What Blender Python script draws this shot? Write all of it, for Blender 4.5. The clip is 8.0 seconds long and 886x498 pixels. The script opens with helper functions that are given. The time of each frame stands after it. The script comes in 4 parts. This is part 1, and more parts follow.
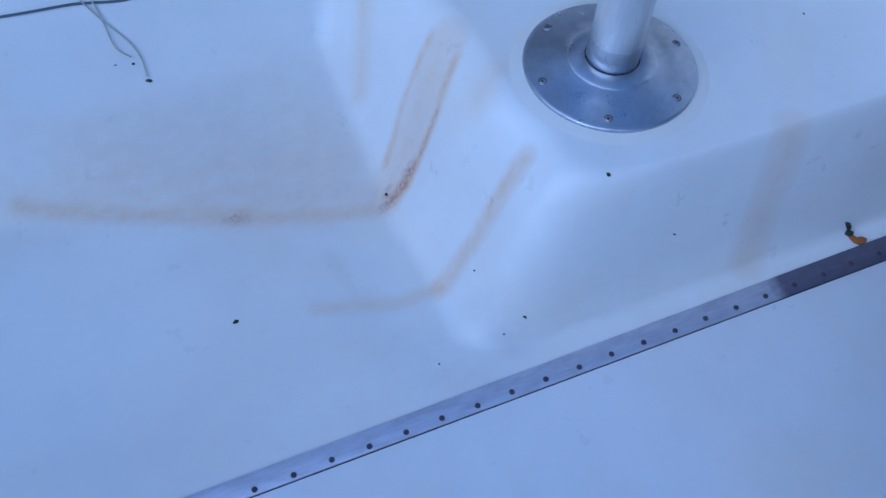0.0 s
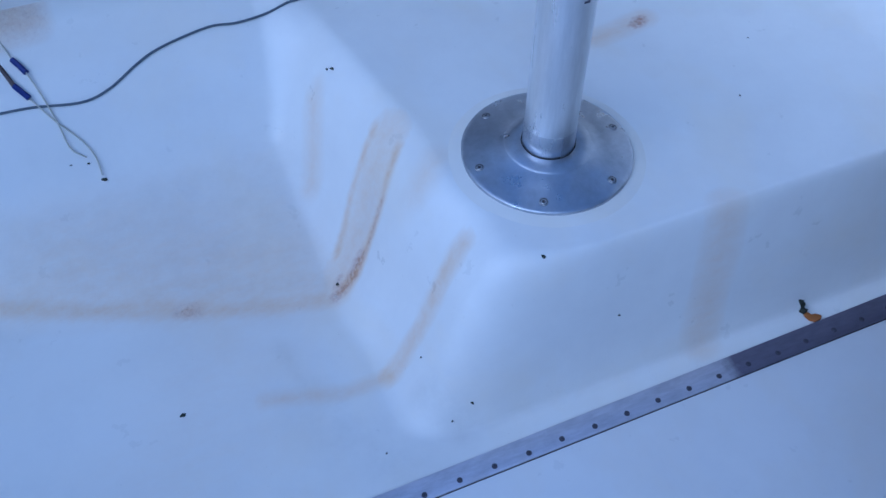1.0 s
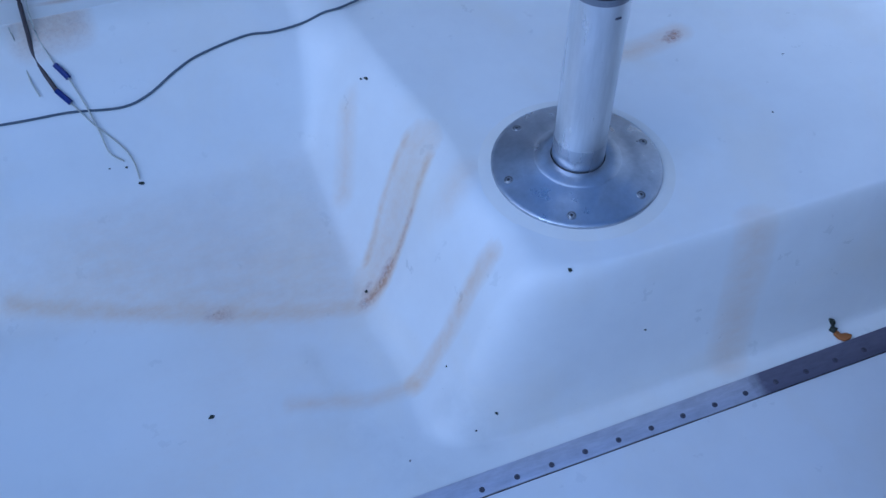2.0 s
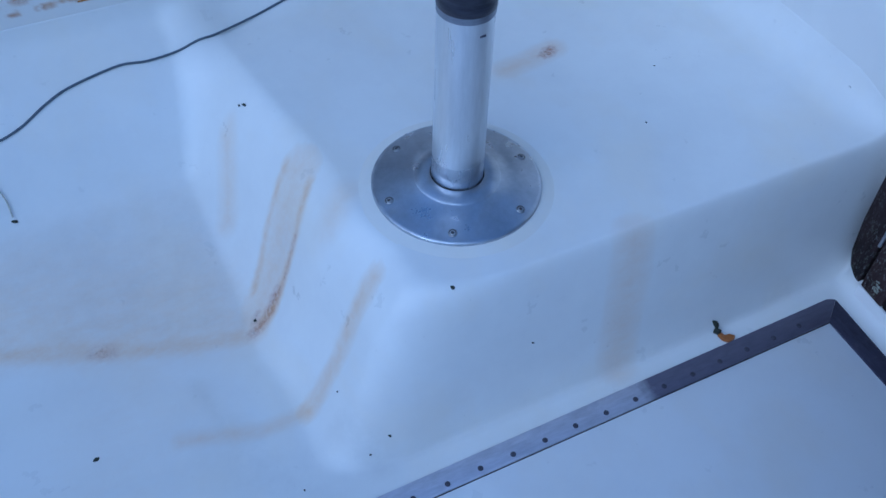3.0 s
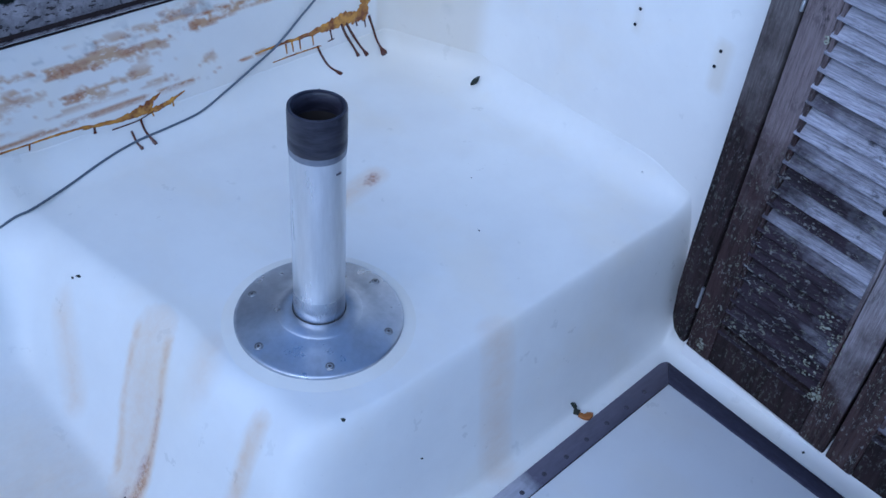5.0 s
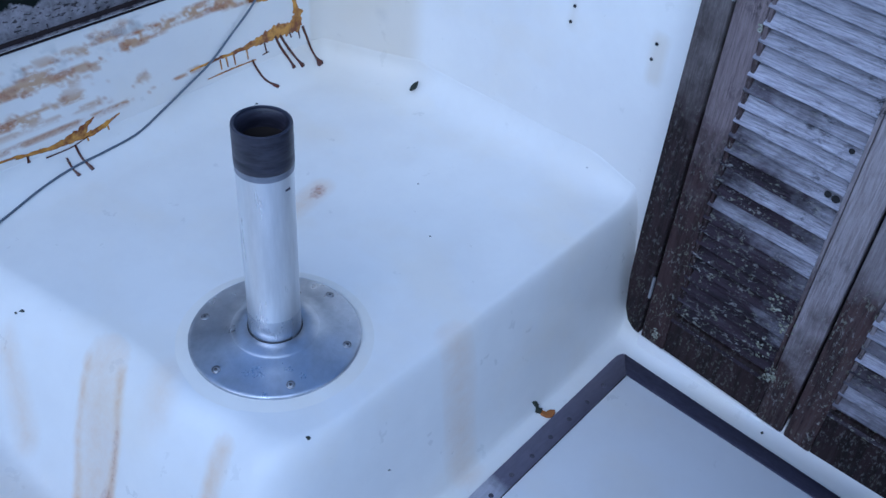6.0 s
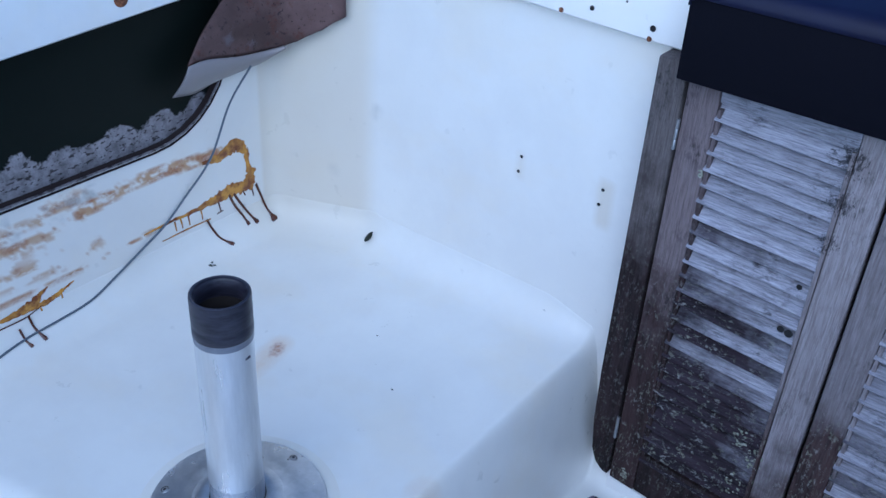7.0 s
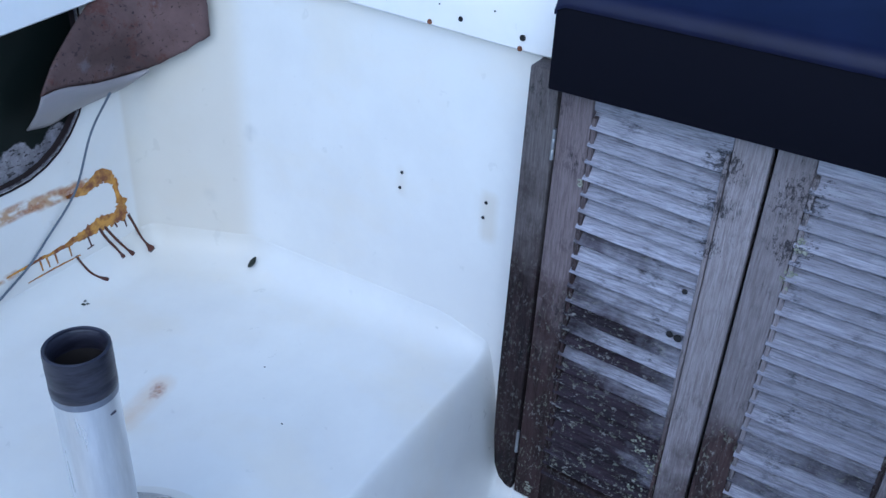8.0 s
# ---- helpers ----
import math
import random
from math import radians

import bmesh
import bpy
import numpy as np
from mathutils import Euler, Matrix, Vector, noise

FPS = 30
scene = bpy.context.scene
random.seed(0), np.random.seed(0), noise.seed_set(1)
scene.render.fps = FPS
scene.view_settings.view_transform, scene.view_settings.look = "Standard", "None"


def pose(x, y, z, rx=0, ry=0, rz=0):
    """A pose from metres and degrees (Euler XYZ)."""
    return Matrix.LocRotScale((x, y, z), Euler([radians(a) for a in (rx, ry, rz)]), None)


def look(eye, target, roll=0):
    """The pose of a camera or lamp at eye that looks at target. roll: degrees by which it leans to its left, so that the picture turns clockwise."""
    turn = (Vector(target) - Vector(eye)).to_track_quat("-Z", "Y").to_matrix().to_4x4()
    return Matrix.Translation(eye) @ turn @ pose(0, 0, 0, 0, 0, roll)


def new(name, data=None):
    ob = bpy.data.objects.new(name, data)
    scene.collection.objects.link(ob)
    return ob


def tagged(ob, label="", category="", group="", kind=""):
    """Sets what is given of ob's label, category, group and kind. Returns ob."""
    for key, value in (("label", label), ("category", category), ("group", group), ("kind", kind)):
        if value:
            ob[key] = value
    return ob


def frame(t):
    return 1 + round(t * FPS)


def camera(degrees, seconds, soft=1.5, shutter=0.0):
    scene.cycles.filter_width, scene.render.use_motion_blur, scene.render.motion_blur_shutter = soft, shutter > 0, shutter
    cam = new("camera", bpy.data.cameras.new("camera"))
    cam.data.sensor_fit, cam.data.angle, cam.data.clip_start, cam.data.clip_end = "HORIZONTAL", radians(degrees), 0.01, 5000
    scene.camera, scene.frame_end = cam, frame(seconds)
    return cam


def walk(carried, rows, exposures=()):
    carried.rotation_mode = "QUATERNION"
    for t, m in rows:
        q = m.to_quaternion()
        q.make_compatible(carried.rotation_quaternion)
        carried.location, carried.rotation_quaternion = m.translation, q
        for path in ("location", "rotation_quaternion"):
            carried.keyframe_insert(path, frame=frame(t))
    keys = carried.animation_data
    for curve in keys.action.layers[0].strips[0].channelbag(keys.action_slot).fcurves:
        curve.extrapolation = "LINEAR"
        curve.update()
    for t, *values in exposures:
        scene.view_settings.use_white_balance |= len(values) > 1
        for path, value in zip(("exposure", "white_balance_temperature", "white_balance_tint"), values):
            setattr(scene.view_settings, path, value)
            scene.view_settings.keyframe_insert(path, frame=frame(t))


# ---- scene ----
cam = camera(50.3, 8.0)
PATH = [
    (0, (-0.54, -0.684, 0.845), (-0.06, 0.313, -0.821), 4.4),
    (0.5, (-0.467, -0.715, 0.838), (0.027, 0.305, -0.809), 2.7),
    (1, (-0.46, -0.732, 0.843), (0.047, 0.433, -0.701), 1.1),
    (1.2, (-0.464, -0.732, 0.849), (0.004, 0.422, -0.716), 0.8),
    (2.3, (-0.445, -0.743, 0.856), (-0.003, 0.474, -0.669), -0.4),
    (2.5, (-0.44, -0.75, 0.85), (0.026, 0.467, -0.667), 0.3),
    (3, (-0.409, -0.751, 0.853), (0.2, 0.414, -0.655), 2.5),
    (3.5, (-0.401, -0.748, 0.858), (0.438, 0.357, -0.582), 5.1),
    (4, (-0.45, -0.735, 0.868), (0.535, 0.352, -0.491), 5.4),
    (4.5, (-0.493, -0.721, 0.867), (0.552, 0.355, -0.455), 5.7),
    (4.7, (-0.507, -0.71, 0.876), (0.573, 0.353, -0.428), 6.1),
    (5.8, (-0.53, -0.688, 0.87), (0.616, 0.3, -0.438), 4.4),
    (6, (-0.526, -0.682, 0.874), (0.666, 0.277, -0.415), 5.0),
    (6.5, (-0.523, -0.673, 0.891), (0.743, 0.306, -0.308), 4.2),
    (7, (-0.518, -0.667, 0.905), (0.847, 0.333, -0.162), 3.5),
    (7.5, (-0.515, -0.669, 0.912), (0.95, 0.275, -0.069), 3.3),
    (8, (-0.454, -0.666, 0.909), (1.019, 0.176, -0.149), 3.2),
]
walk(cam, [(t, look(eye, target, roll)) for t, eye, target, roll in PATH],
     exposures=[(0, -0.13, 4280, 11), (1.2, -0.16, 4280, 11), (2.5, -0.22, 4220, 12), (3.5, -0.10, 4330, 0), (4.5, 0.10, 4570, 10), (6.5, 0.20, 4680, 8), (8, 0.35, 4860, 6)])

# ---- world and light ----
world = bpy.data.worlds.new("world")
scene.world = world
world.use_nodes = True
wn = world.node_tree.nodes
sky = wn.new("ShaderNodeTexSky")
sky.sky_type = "NISHITA"
sky.sun_disc = False
sky.sun_elevation = radians(35)
sky.sun_rotation = radians(270)
world.node_tree.links.new(sky.outputs[0], wn["Background"].inputs[0])
wn["Background"].inputs[1].default_value = 0.145
sun_data = bpy.data.lights.new("sun", "SUN")
sun_data.energy, sun_data.angle, sun_data.color = 0.95, radians(55), (1.0, 0.97, 0.92)
sun_lamp = new("sun", sun_data)
sun_lamp.matrix_world = look((-2.1, -1.8, 2.5), (0, 0, 0))


# ---- materials ----
def mat(name, base=(0.8, 0.8, 0.8), rough=0.5, metal=0.0):
    m = bpy.data.materials.new(name)
    m.use_nodes = True
    b = m.node_tree.nodes["Principled BSDF"]
    b.inputs["Base Color"].default_value = (*base, 1)
    b.inputs["Roughness"].default_value = rough
    b.inputs["Metallic"].default_value = metal
    return m


class Nodes:
    """Short calls for wiring a material."""

    def __init__(self, m):
        self.t = m.node_tree
        self.b = self.t.nodes["Principled BSDF"]

    def add(self, kind, **settings):
        n = self.t.nodes.new(kind)
        for k, v in settings.items():
            setattr(n, k, v)
        return n

    def link(self, a, b):
        self.t.links.new(a, b)

    def coords(self, scale=(1, 1, 1), kind="Object", shift=None):
        c = self.add("ShaderNodeTexCoord")
        mp = self.add("ShaderNodeMapping")
        mp.inputs["Scale"].default_value = scale
        self.link(c.outputs[kind], mp.inputs["Vector"])
        if shift is not None:
            self.link(shift, mp.inputs["Location"])
        return mp.outputs["Vector"]

    def noise(self, scale, vec, detail=4.0, rough=0.6):
        n = self.add("ShaderNodeTexNoise")
        n.inputs["Scale"].default_value = scale
        n.inputs["Detail"].default_value = detail
        n.inputs["Roughness"].default_value = rough
        self.link(vec, n.inputs["Vector"])
        return n.outputs["Fac"]

    def ramp(self, fac, *stops):
        r = self.add("ShaderNodeValToRGB")
        e = r.color_ramp.elements
        while len(e) < len(stops):
            e.new(0.5)
        for el, (p, c) in zip(e, stops):
            el.position = p
            el.color = (c, c, c, 1) if isinstance(c, (int, float)) else (*c, 1)
        self.link(fac, r.inputs[0])
        return r.outputs[0]

    def mix(self, fac, a, b, mode="MIX"):
        m = self.add("ShaderNodeMix", data_type="RGBA", blend_type=mode)
        for sock, v in ((m.inputs[0], fac), (m.inputs[6], a), (m.inputs[7], b)):
            if hasattr(v, "is_output"):
                self.link(v, sock)
            elif isinstance(v, (int, float)):
                sock.default_value = v
            else:
                sock.default_value = (*v, 1)
        return m.outputs[2]

    def math(self, op, a, b=0.0, clamp=False):
        m = self.add("ShaderNodeMath", operation=op, use_clamp=clamp)
        for sock, v in ((m.inputs[0], a), (m.inputs[1], b)):
            if hasattr(v, "is_output"):
                self.link(v, sock)
            else:
                sock.default_value = v
        return m.outputs[0]

    def attr(self, name):
        return self.add("ShaderNodeAttribute", attribute_name=name).outputs["Fac"]

    def bump(self, height, strength, distance=0.001):
        n = self.add("ShaderNodeBump")
        n.inputs["Strength"].default_value = strength
        n.inputs["Distance"].default_value = distance
        self.link(height, n.inputs["Height"])
        self.link(n.outputs[0], self.b.inputs["Normal"])


def gelcoat(name, base, stained=False, tan_tone=(0.66, 0.41, 0.18), flake=(0.30, 0.35, 0.70)):
    """White glass-fibre gelcoat: faint blotches, dirt specks and, where painted in by attributes, rust and tan stains
    and shade.
    """
    m = mat(name, base, 0.32)
    n = Nodes(m)
    v = n.coords()
    blotch = n.ramp(n.noise(5, v, 5), (0.35, 0.0), (0.75, 1.0))
    col = n.mix(n.math("MULTIPLY", blotch, 0.35), base, (base[0] * 0.93, base[1] * 0.92, base[2] * 0.88))
    film = n.ramp(n.noise(2.6, v, 6, 0.7), (0.42, 0.0), (0.66, 1.0))
    col = n.mix(n.math("MULTIPLY", film, 0.34), col, (base[0] * 0.78, base[1] * 0.77, base[2] * 0.79))
    cream = n.ramp(n.noise(6.5, n.coords((1, 0.7, 1)), 4, 0.55), (0.50, 0.0), (0.68, 1.0))
    col = n.mix(n.math("MULTIPLY", cream, 0.28), col, (base[0] * 0.97, base[1] * 0.88, base[2] * 0.72))
    scuff = n.ramp(n.noise(38, v, 8, 0.75), (0.64, 0.0), (0.72, 1.0))
    col = n.mix(n.math("MULTIPLY", scuff, 0.10), col, (0.45, 0.44, 0.42))
    speck = n.ramp(n.noise(420, v, 2), (0.77, 0.0), (0.79, 1.0))
    col = n.mix(n.math("MULTIPLY", speck, 0.5), col, (0.12, 0.11, 0.1))
    if stained:
        grain = n.ramp(n.noise(60, n.coords((0.5, 1, 1)), 8, 0.75), (flake[0], flake[1]), (flake[2], 1.0))
        tan = n.math("MULTIPLY", n.attr("tan"), grain)
        col = n.mix(tan, col, tan_tone)
        rust = n.math("MULTIPLY", n.attr("rust"), n.ramp(n.noise(150, v, 6, 0.7), (0.35, 0.2), (0.65, 1.0)))
        # tan laid over the stains; near corners it carries painted shade
        col = n.mix(n.attr("tan_shade"), col, (0.58, 0.49, 0.34))
        col = n.mix(rust, col, (0.34, 0.11, 0.038))
        scorch = n.math("MULTIPLY", rust, n.ramp(n.noise(260, v, 5, 0.75), (0.52, 0.0), (0.62, 0.8)))
        col = n.mix(scorch, col, (0.07, 0.035, 0.022))
        grime_shade = n.math("MULTIPLY", n.attr("grime_shade"), n.ramp(n.noise(30, v, 6, 0.7), (0.3, 0.2), (0.7, 1.0)))
        col = n.mix(grime_shade, col, (0.36, 0.36, 0.34))
    n.link(col, n.b.inputs["Base Color"])
    n.link(n.ramp(n.noise(24, v, 6), (0.3, 0.26), (0.7, 0.46)), n.b.inputs["Roughness"])
    n.bump(n.noise(30, v, 3), 0.08, 0.002)
    return m


GEL = gelcoat("gelcoat", (0.81, 0.805, 0.775), True)
GEL_WALL = gelcoat("gelcoat_wall", (0.825, 0.812, 0.778), True, (0.42, 0.19, 0.055), (0.39, 0.0, 0.49))
GEL_CAP = gelcoat("gelcoat_cap", (0.87, 0.86, 0.845))
GEL_HATCH = gelcoat("gelcoat_hatch", (0.80, 0.80, 0.80))


def aluminium(name, base, rough, streak=(1, 1, 1), dark=0.35, bloom=0.3):
    m = mat(name, base, rough, 0.9)
    n = Nodes(m)
    v = n.coords(streak)
    ox = n.ramp(n.noise(22, v, 6, 0.7), (0.38, 0.0), (0.68, 1.0))
    col = n.mix(n.math("MULTIPLY", ox, dark), base, tuple(c * 0.45 for c in base))
    white = n.ramp(n.noise(70, n.coords(), 8, 0.75), (0.55, 0.0), (0.7, 1.0))
    col = n.mix(n.math("MULTIPLY", white, bloom), col, (0.75, 0.76, 0.78))
    n.link(col, n.b.inputs["Base Color"])
    n.link(n.ramp(n.noise(45, v, 6), (0.3, rough - 0.1), (0.7, rough + 0.15)), n.b.inputs["Roughness"])
    n.bump(n.noise(180, n.coords(), 4), 0.1, 0.0006)
    return m


ALU_PIPE = aluminium("aluminium_pipe", (0.79, 0.80, 0.815), 0.32, (1, 1, 0.12), 0.45, 0.2)
ALU_FOOT = aluminium("aluminium_foot", (0.62, 0.64, 0.68), 0.24, (1, 1, 0.3), 0.35)
ALU_BASE = aluminium("aluminium_base", (0.55, 0.57, 0.62), 0.33, (1, 1, 1), 0.5, 0.15)
ALU_STRIP = aluminium("aluminium_strip", (0.72, 0.71, 0.78), 0.55, (1, 4, 1), 0.4)


def strip_stain():
    """The strip is dull and dark from a sharp-edged stain onwards, paler before it."""
    n = Nodes(ALU_STRIP)
    old = n.b.inputs["Base Color"].links[0].from_socket
    sep = n.add("ShaderNodeSeparateXYZ")
    n.link(n.coords(), sep.inputs[0])
    e = n.math("ADD", sep.outputs[0], n.math("MULTIPLY", n.noise(60, n.coords(), 4), 0.03))
    f = n.ramp(e, (0.175, 0.0), (0.195, 1.0))
    n.link(n.mix(f, old, (0.23, 0.215, 0.28)), n.b.inputs["Base Color"])


strip_stain()
STEEL = mat("screw_steel", (0.17, 0.16, 0.17), 0.5, 0.7)
SCREW_DARK = mat("screw_slot", (0.045, 0.042, 0.05), 0.7)
HINGE_STEEL = mat("hinge_steel", (0.40, 0.40, 0.41), 0.4, 0.9)
SCREW_DULL = mat("dull_screw", (0.10, 0.095, 0.125), 0.75, 0.3)
STRIP_DARK = aluminium("tarnished_strip", (0.10, 0.094, 0.135), 0.65, (4, 1, 1), 0.4, 0.05)
# near-black that stands in for unlit depth in holes, gaps and the cabin
DARK = mat("recess_shade", (0.012, 0.011, 0.012), 0.8)
SEAL = gelcoat("sealant", (0.80, 0.78, 0.72))


def tape():
    m = mat("black_tape", (0.03, 0.03, 0.04), 0.4)
    n = Nodes(m)
    v = n.coords((1, 1, 5))
    f = n.ramp(n.noise(35, v, 6, 0.7), (0.35, 0.0), (0.75, 1.0))
    n.link(n.mix(f, (0.010, 0.010, 0.018), (0.050, 0.047, 0.068)), n.b.inputs["Base Color"])
    n.bump(n.noise(90, v, 4), 0.25, 0.001)
    return m


TAPE = tape()
TAPE_EDGE = aluminium("tape_edge", (0.38, 0.39, 0.44), 0.45, (1, 1, 3), 0.6, 0.2)
BORE = mat("rusty_bore", (0.018, 0.013, 0.012), 0.8)


def teak(name, grain_axis, pale, brown, wet, reach, lichen=1.0, lean=0.0):
    """Weathered teak: silver-grey where the finish is gone, brown below, black mould in the grain, lichen flecks. reach: the height of the change, in metres."""
    m = mat(name, brown, 0.85)
    n = Nodes(m)
    n.b.inputs["Specular IOR Level"].default_value = 0.2
    geo = n.add("ShaderNodeNewGeometry")
    pos = geo.outputs["Position"]
    sep = n.add("ShaderNodeSeparateXYZ")
    n.link(pos, sep.inputs[0])
    info = n.add("ShaderNodeObjectInfo")
    rand = info.outputs["Random"]
    off = n.add("ShaderNodeCombineXYZ")
    n.link(n.math("MULTIPLY", rand, 7.0), off.inputs[0])
    n.link(n.math("MULTIPLY", rand, 3.0), off.inputs[1])

    def stretched(k):
        mp = n.add("ShaderNodeMapping")
        mp.inputs["Scale"].default_value = (1.0, k, 1.0) if grain_axis == "y" else (1.0, 1.0, k)
        n.link(pos, mp.inputs["Vector"])
        n.link(off.outputs[0], mp.inputs["Location"])
        return mp.outputs[0]
    fibre = stretched(0.05)
    fine = n.noise(520, fibre, 8, 0.72)
    broad = n.noise(8, pos, 5, 0.65)
    t = n.math("ADD", sep.outputs[2], n.math("MULTIPLY", n.math("SUBTRACT", broad, 0.5), 0.5))
    t = n.math("ADD", t, n.math("MULTIPLY", n.math("SUBTRACT", rand, 0.5), 0.22))
    t = n.math("ADD", t, n.math("MULTIPLY", n.math("SUBTRACT", n.noise(34, stretched(0.2), 5, 0.7), 0.5), 0.22))
    t = n.math("ADD", t, n.math("MULTIPLY", n.math("ADD", sep.outputs[1], 0.378), -lean))
    level = n.math("ADD", n.math("SUBTRACT", t, reach), 0.5)
    worn = n.ramp(level, (0.42, 0.0), (0.56, 1.0))
    tone = n.mix(n.ramp(rand, (0.1, 0.0), (0.9, 1.0)), tuple(c * 0.78 for c in pale), tuple(c * 1.1 for c in pale))
    streak = n.noise(60, stretched(0.12), 6, 0.75)
    dark = n.mix(n.ramp(streak, (0.44, 0.0), (0.56, 1.0)), tuple(c * 0.3 for c in brown), brown)
    dark = n.mix(n.ramp(streak, (0.58, 0.0), (0.72, 0.45)), dark, tuple(c * 0.45 for c in pale))
    col = n.mix(worn, dark, tone)
    g = n.ramp(fine, (0.38, 0.0), (0.62, 1.0))
    col = n.mix(n.math("MULTIPLY", g, 0.6), col, wet)
    crack = n.ramp(n.noise(330, fibre, 5, 0.75), (0.63, 0.0), (0.69, 1.0))
    col = n.mix(n.math("MULTIPLY", crack, 0.6), col, (0.014, 0.012, 0.013))
    mould = n.math("MULTIPLY", n.ramp(n.noise(150, stretched(0.4), 7, 0.8), (0.48, 0.0), (0.60, 1.0)), n.ramp(n.noise(11, pos, 3), (0.50, 0.0), (0.64, 1.0)))
    col = n.mix(n.math("MULTIPLY", mould, 0.75), col, (0.012, 0.012, 0.014))
    mouldy = n.noise(190, stretched(0.5), 7, 0.85)
    for spot, reach_r in (((0.54, -0.455, 0.44), 0.05), ((0.54, -0.462, 0.385), 0.04), ((0.54, -0.46, 0.33), 0.03), ((0.54, -0.548, 0.425), 0.06), ((0.54, -0.553, 0.36), 0.045)):
        dist = n.add("ShaderNodeVectorMath", operation="DISTANCE")
        n.link(pos, dist.inputs[0])
        dist.inputs[1].default_value = spot
        near = n.ramp(n.math("DIVIDE", dist.outputs["Value"], reach_r), (0.25, 1.0), (1.0, 0.0))
        black = n.ramp(n.math("ADD", n.math("MULTIPLY", near, 0.215), mouldy), (0.68, 0.0), (0.75, 1.0))
        col = n.mix(n.math("MULTIPLY", black, 0.85), col, (0.012, 0.012, 0.015))
    low = n.ramp(level, (0.30, 1.0), (0.60, 0.10))
    fleck = n.ramp(n.noise(210, stretched(0.5), 5, 0.75), (0.545, 0.0), (0.60, 1.0))
    patch = n.ramp(n.noise(22, pos, 4, 0.7), (0.40, 0.0), (0.52, 1.0))
    fl = n.math("MULTIPLY", n.math("MULTIPLY", n.math("MULTIPLY", fleck, patch), low), lichen)
    col = n.mix(n.math("MULTIPLY", fl, 0.8), col, n.mix(n.ramp(n.noise(60, pos, 2), (0.45, 0.0), (0.55, 1.0)), (0.36, 0.37, 0.28), (0.44, 0.43, 0.40)))
    n.link(col, n.b.inputs["Base Color"])
    n.bump(n.math("ADD", fine, n.math("MULTIPLY", fl, 2.0)), 0.6, 0.0014)
    return m


TEAK_SLAT = teak("teak_slat", "y", (0.44, 0.43, 0.49), (0.034, 0.022, 0.031), (0.050, 0.041, 0.051), 0.15, 0.75, 0.9)
TEAK_STILE = teak("teak_stile", "z", (0.19, 0.155, 0.160), (0.046, 0.026, 0.026), (0.056, 0.038, 0.037), 0.26, 0.5)
TEAK_JAMB = teak("teak_jamb", "z", (0.135, 0.118, 0.115), (0.028, 0.017, 0.018), (0.036, 0.025, 0.025), 0.36, 0.25)
TEAK_SLAT_GREY = teak("teak_slat_grey", "y", (0.44, 0.43, 0.49), (0.064, 0.048, 0.056), (0.098, 0.087, 0.102), -0.03)
TEAK_STILE_GREY = teak("teak_stile_grey", "z", (0.32, 0.288, 0.30), (0.070, 0.040, 0.038), (0.092, 0.069, 0.067), 0.05, 0.8)


# the sky's blue on the hood top is put into this colour
def navy():
    m = mat("navy_skylit", (0.012, 0.017, 0.085), 0.45)
    n = Nodes(m)
    n.b.inputs["Specular IOR Level"].default_value = 0.25
    v = n.coords()
    f = n.ramp(n.noise(12, v, 6), (0.35, 0.0), (0.7, 1.0))
    n.link(n.mix(f, (0.004, 0.005, 0.025), (0.007, 0.009, 0.037)), n.b.inputs["Base Color"])
    n.bump(n.noise(60, v, 3), 0.1, 0.001)
    return m


NAVY = navy()
# the same hood's front, kept black without the painted sky tint
BLACK_PANEL = mat("black_panel", (0.004, 0.004, 0.008), 0.8)
BLACK_PANEL.node_tree.nodes["Principled BSDF"].inputs["Specular IOR Level"].default_value = 0.08
RUBBER = mat("rubber_gasket", (0.03, 0.022, 0.022), 0.9)
RUBBER.node_tree.nodes["Principled BSDF"].inputs["Specular IOR Level"].default_value = 0.1


def gasket_grey():
    """Perished rubber, chalky grey with black mould."""
    m = mat("perished_rubber", (0.30, 0.28, 0.29), 0.85)
    n = Nodes(m)
    v = n.coords((0.6, 1, 1))
    mould = n.ramp(n.noise(95, v, 7, 0.78), (0.47, 0.0), (0.58, 1.0))
    n.link(n.mix(mould, (0.25, 0.225, 0.235), (0.035, 0.027, 0.029)), n.b.inputs["Base Color"])
    n.bump(n.noise(120, v, 5), 0.4, 0.001)
    return m


GASKET_GREY = gasket_grey()


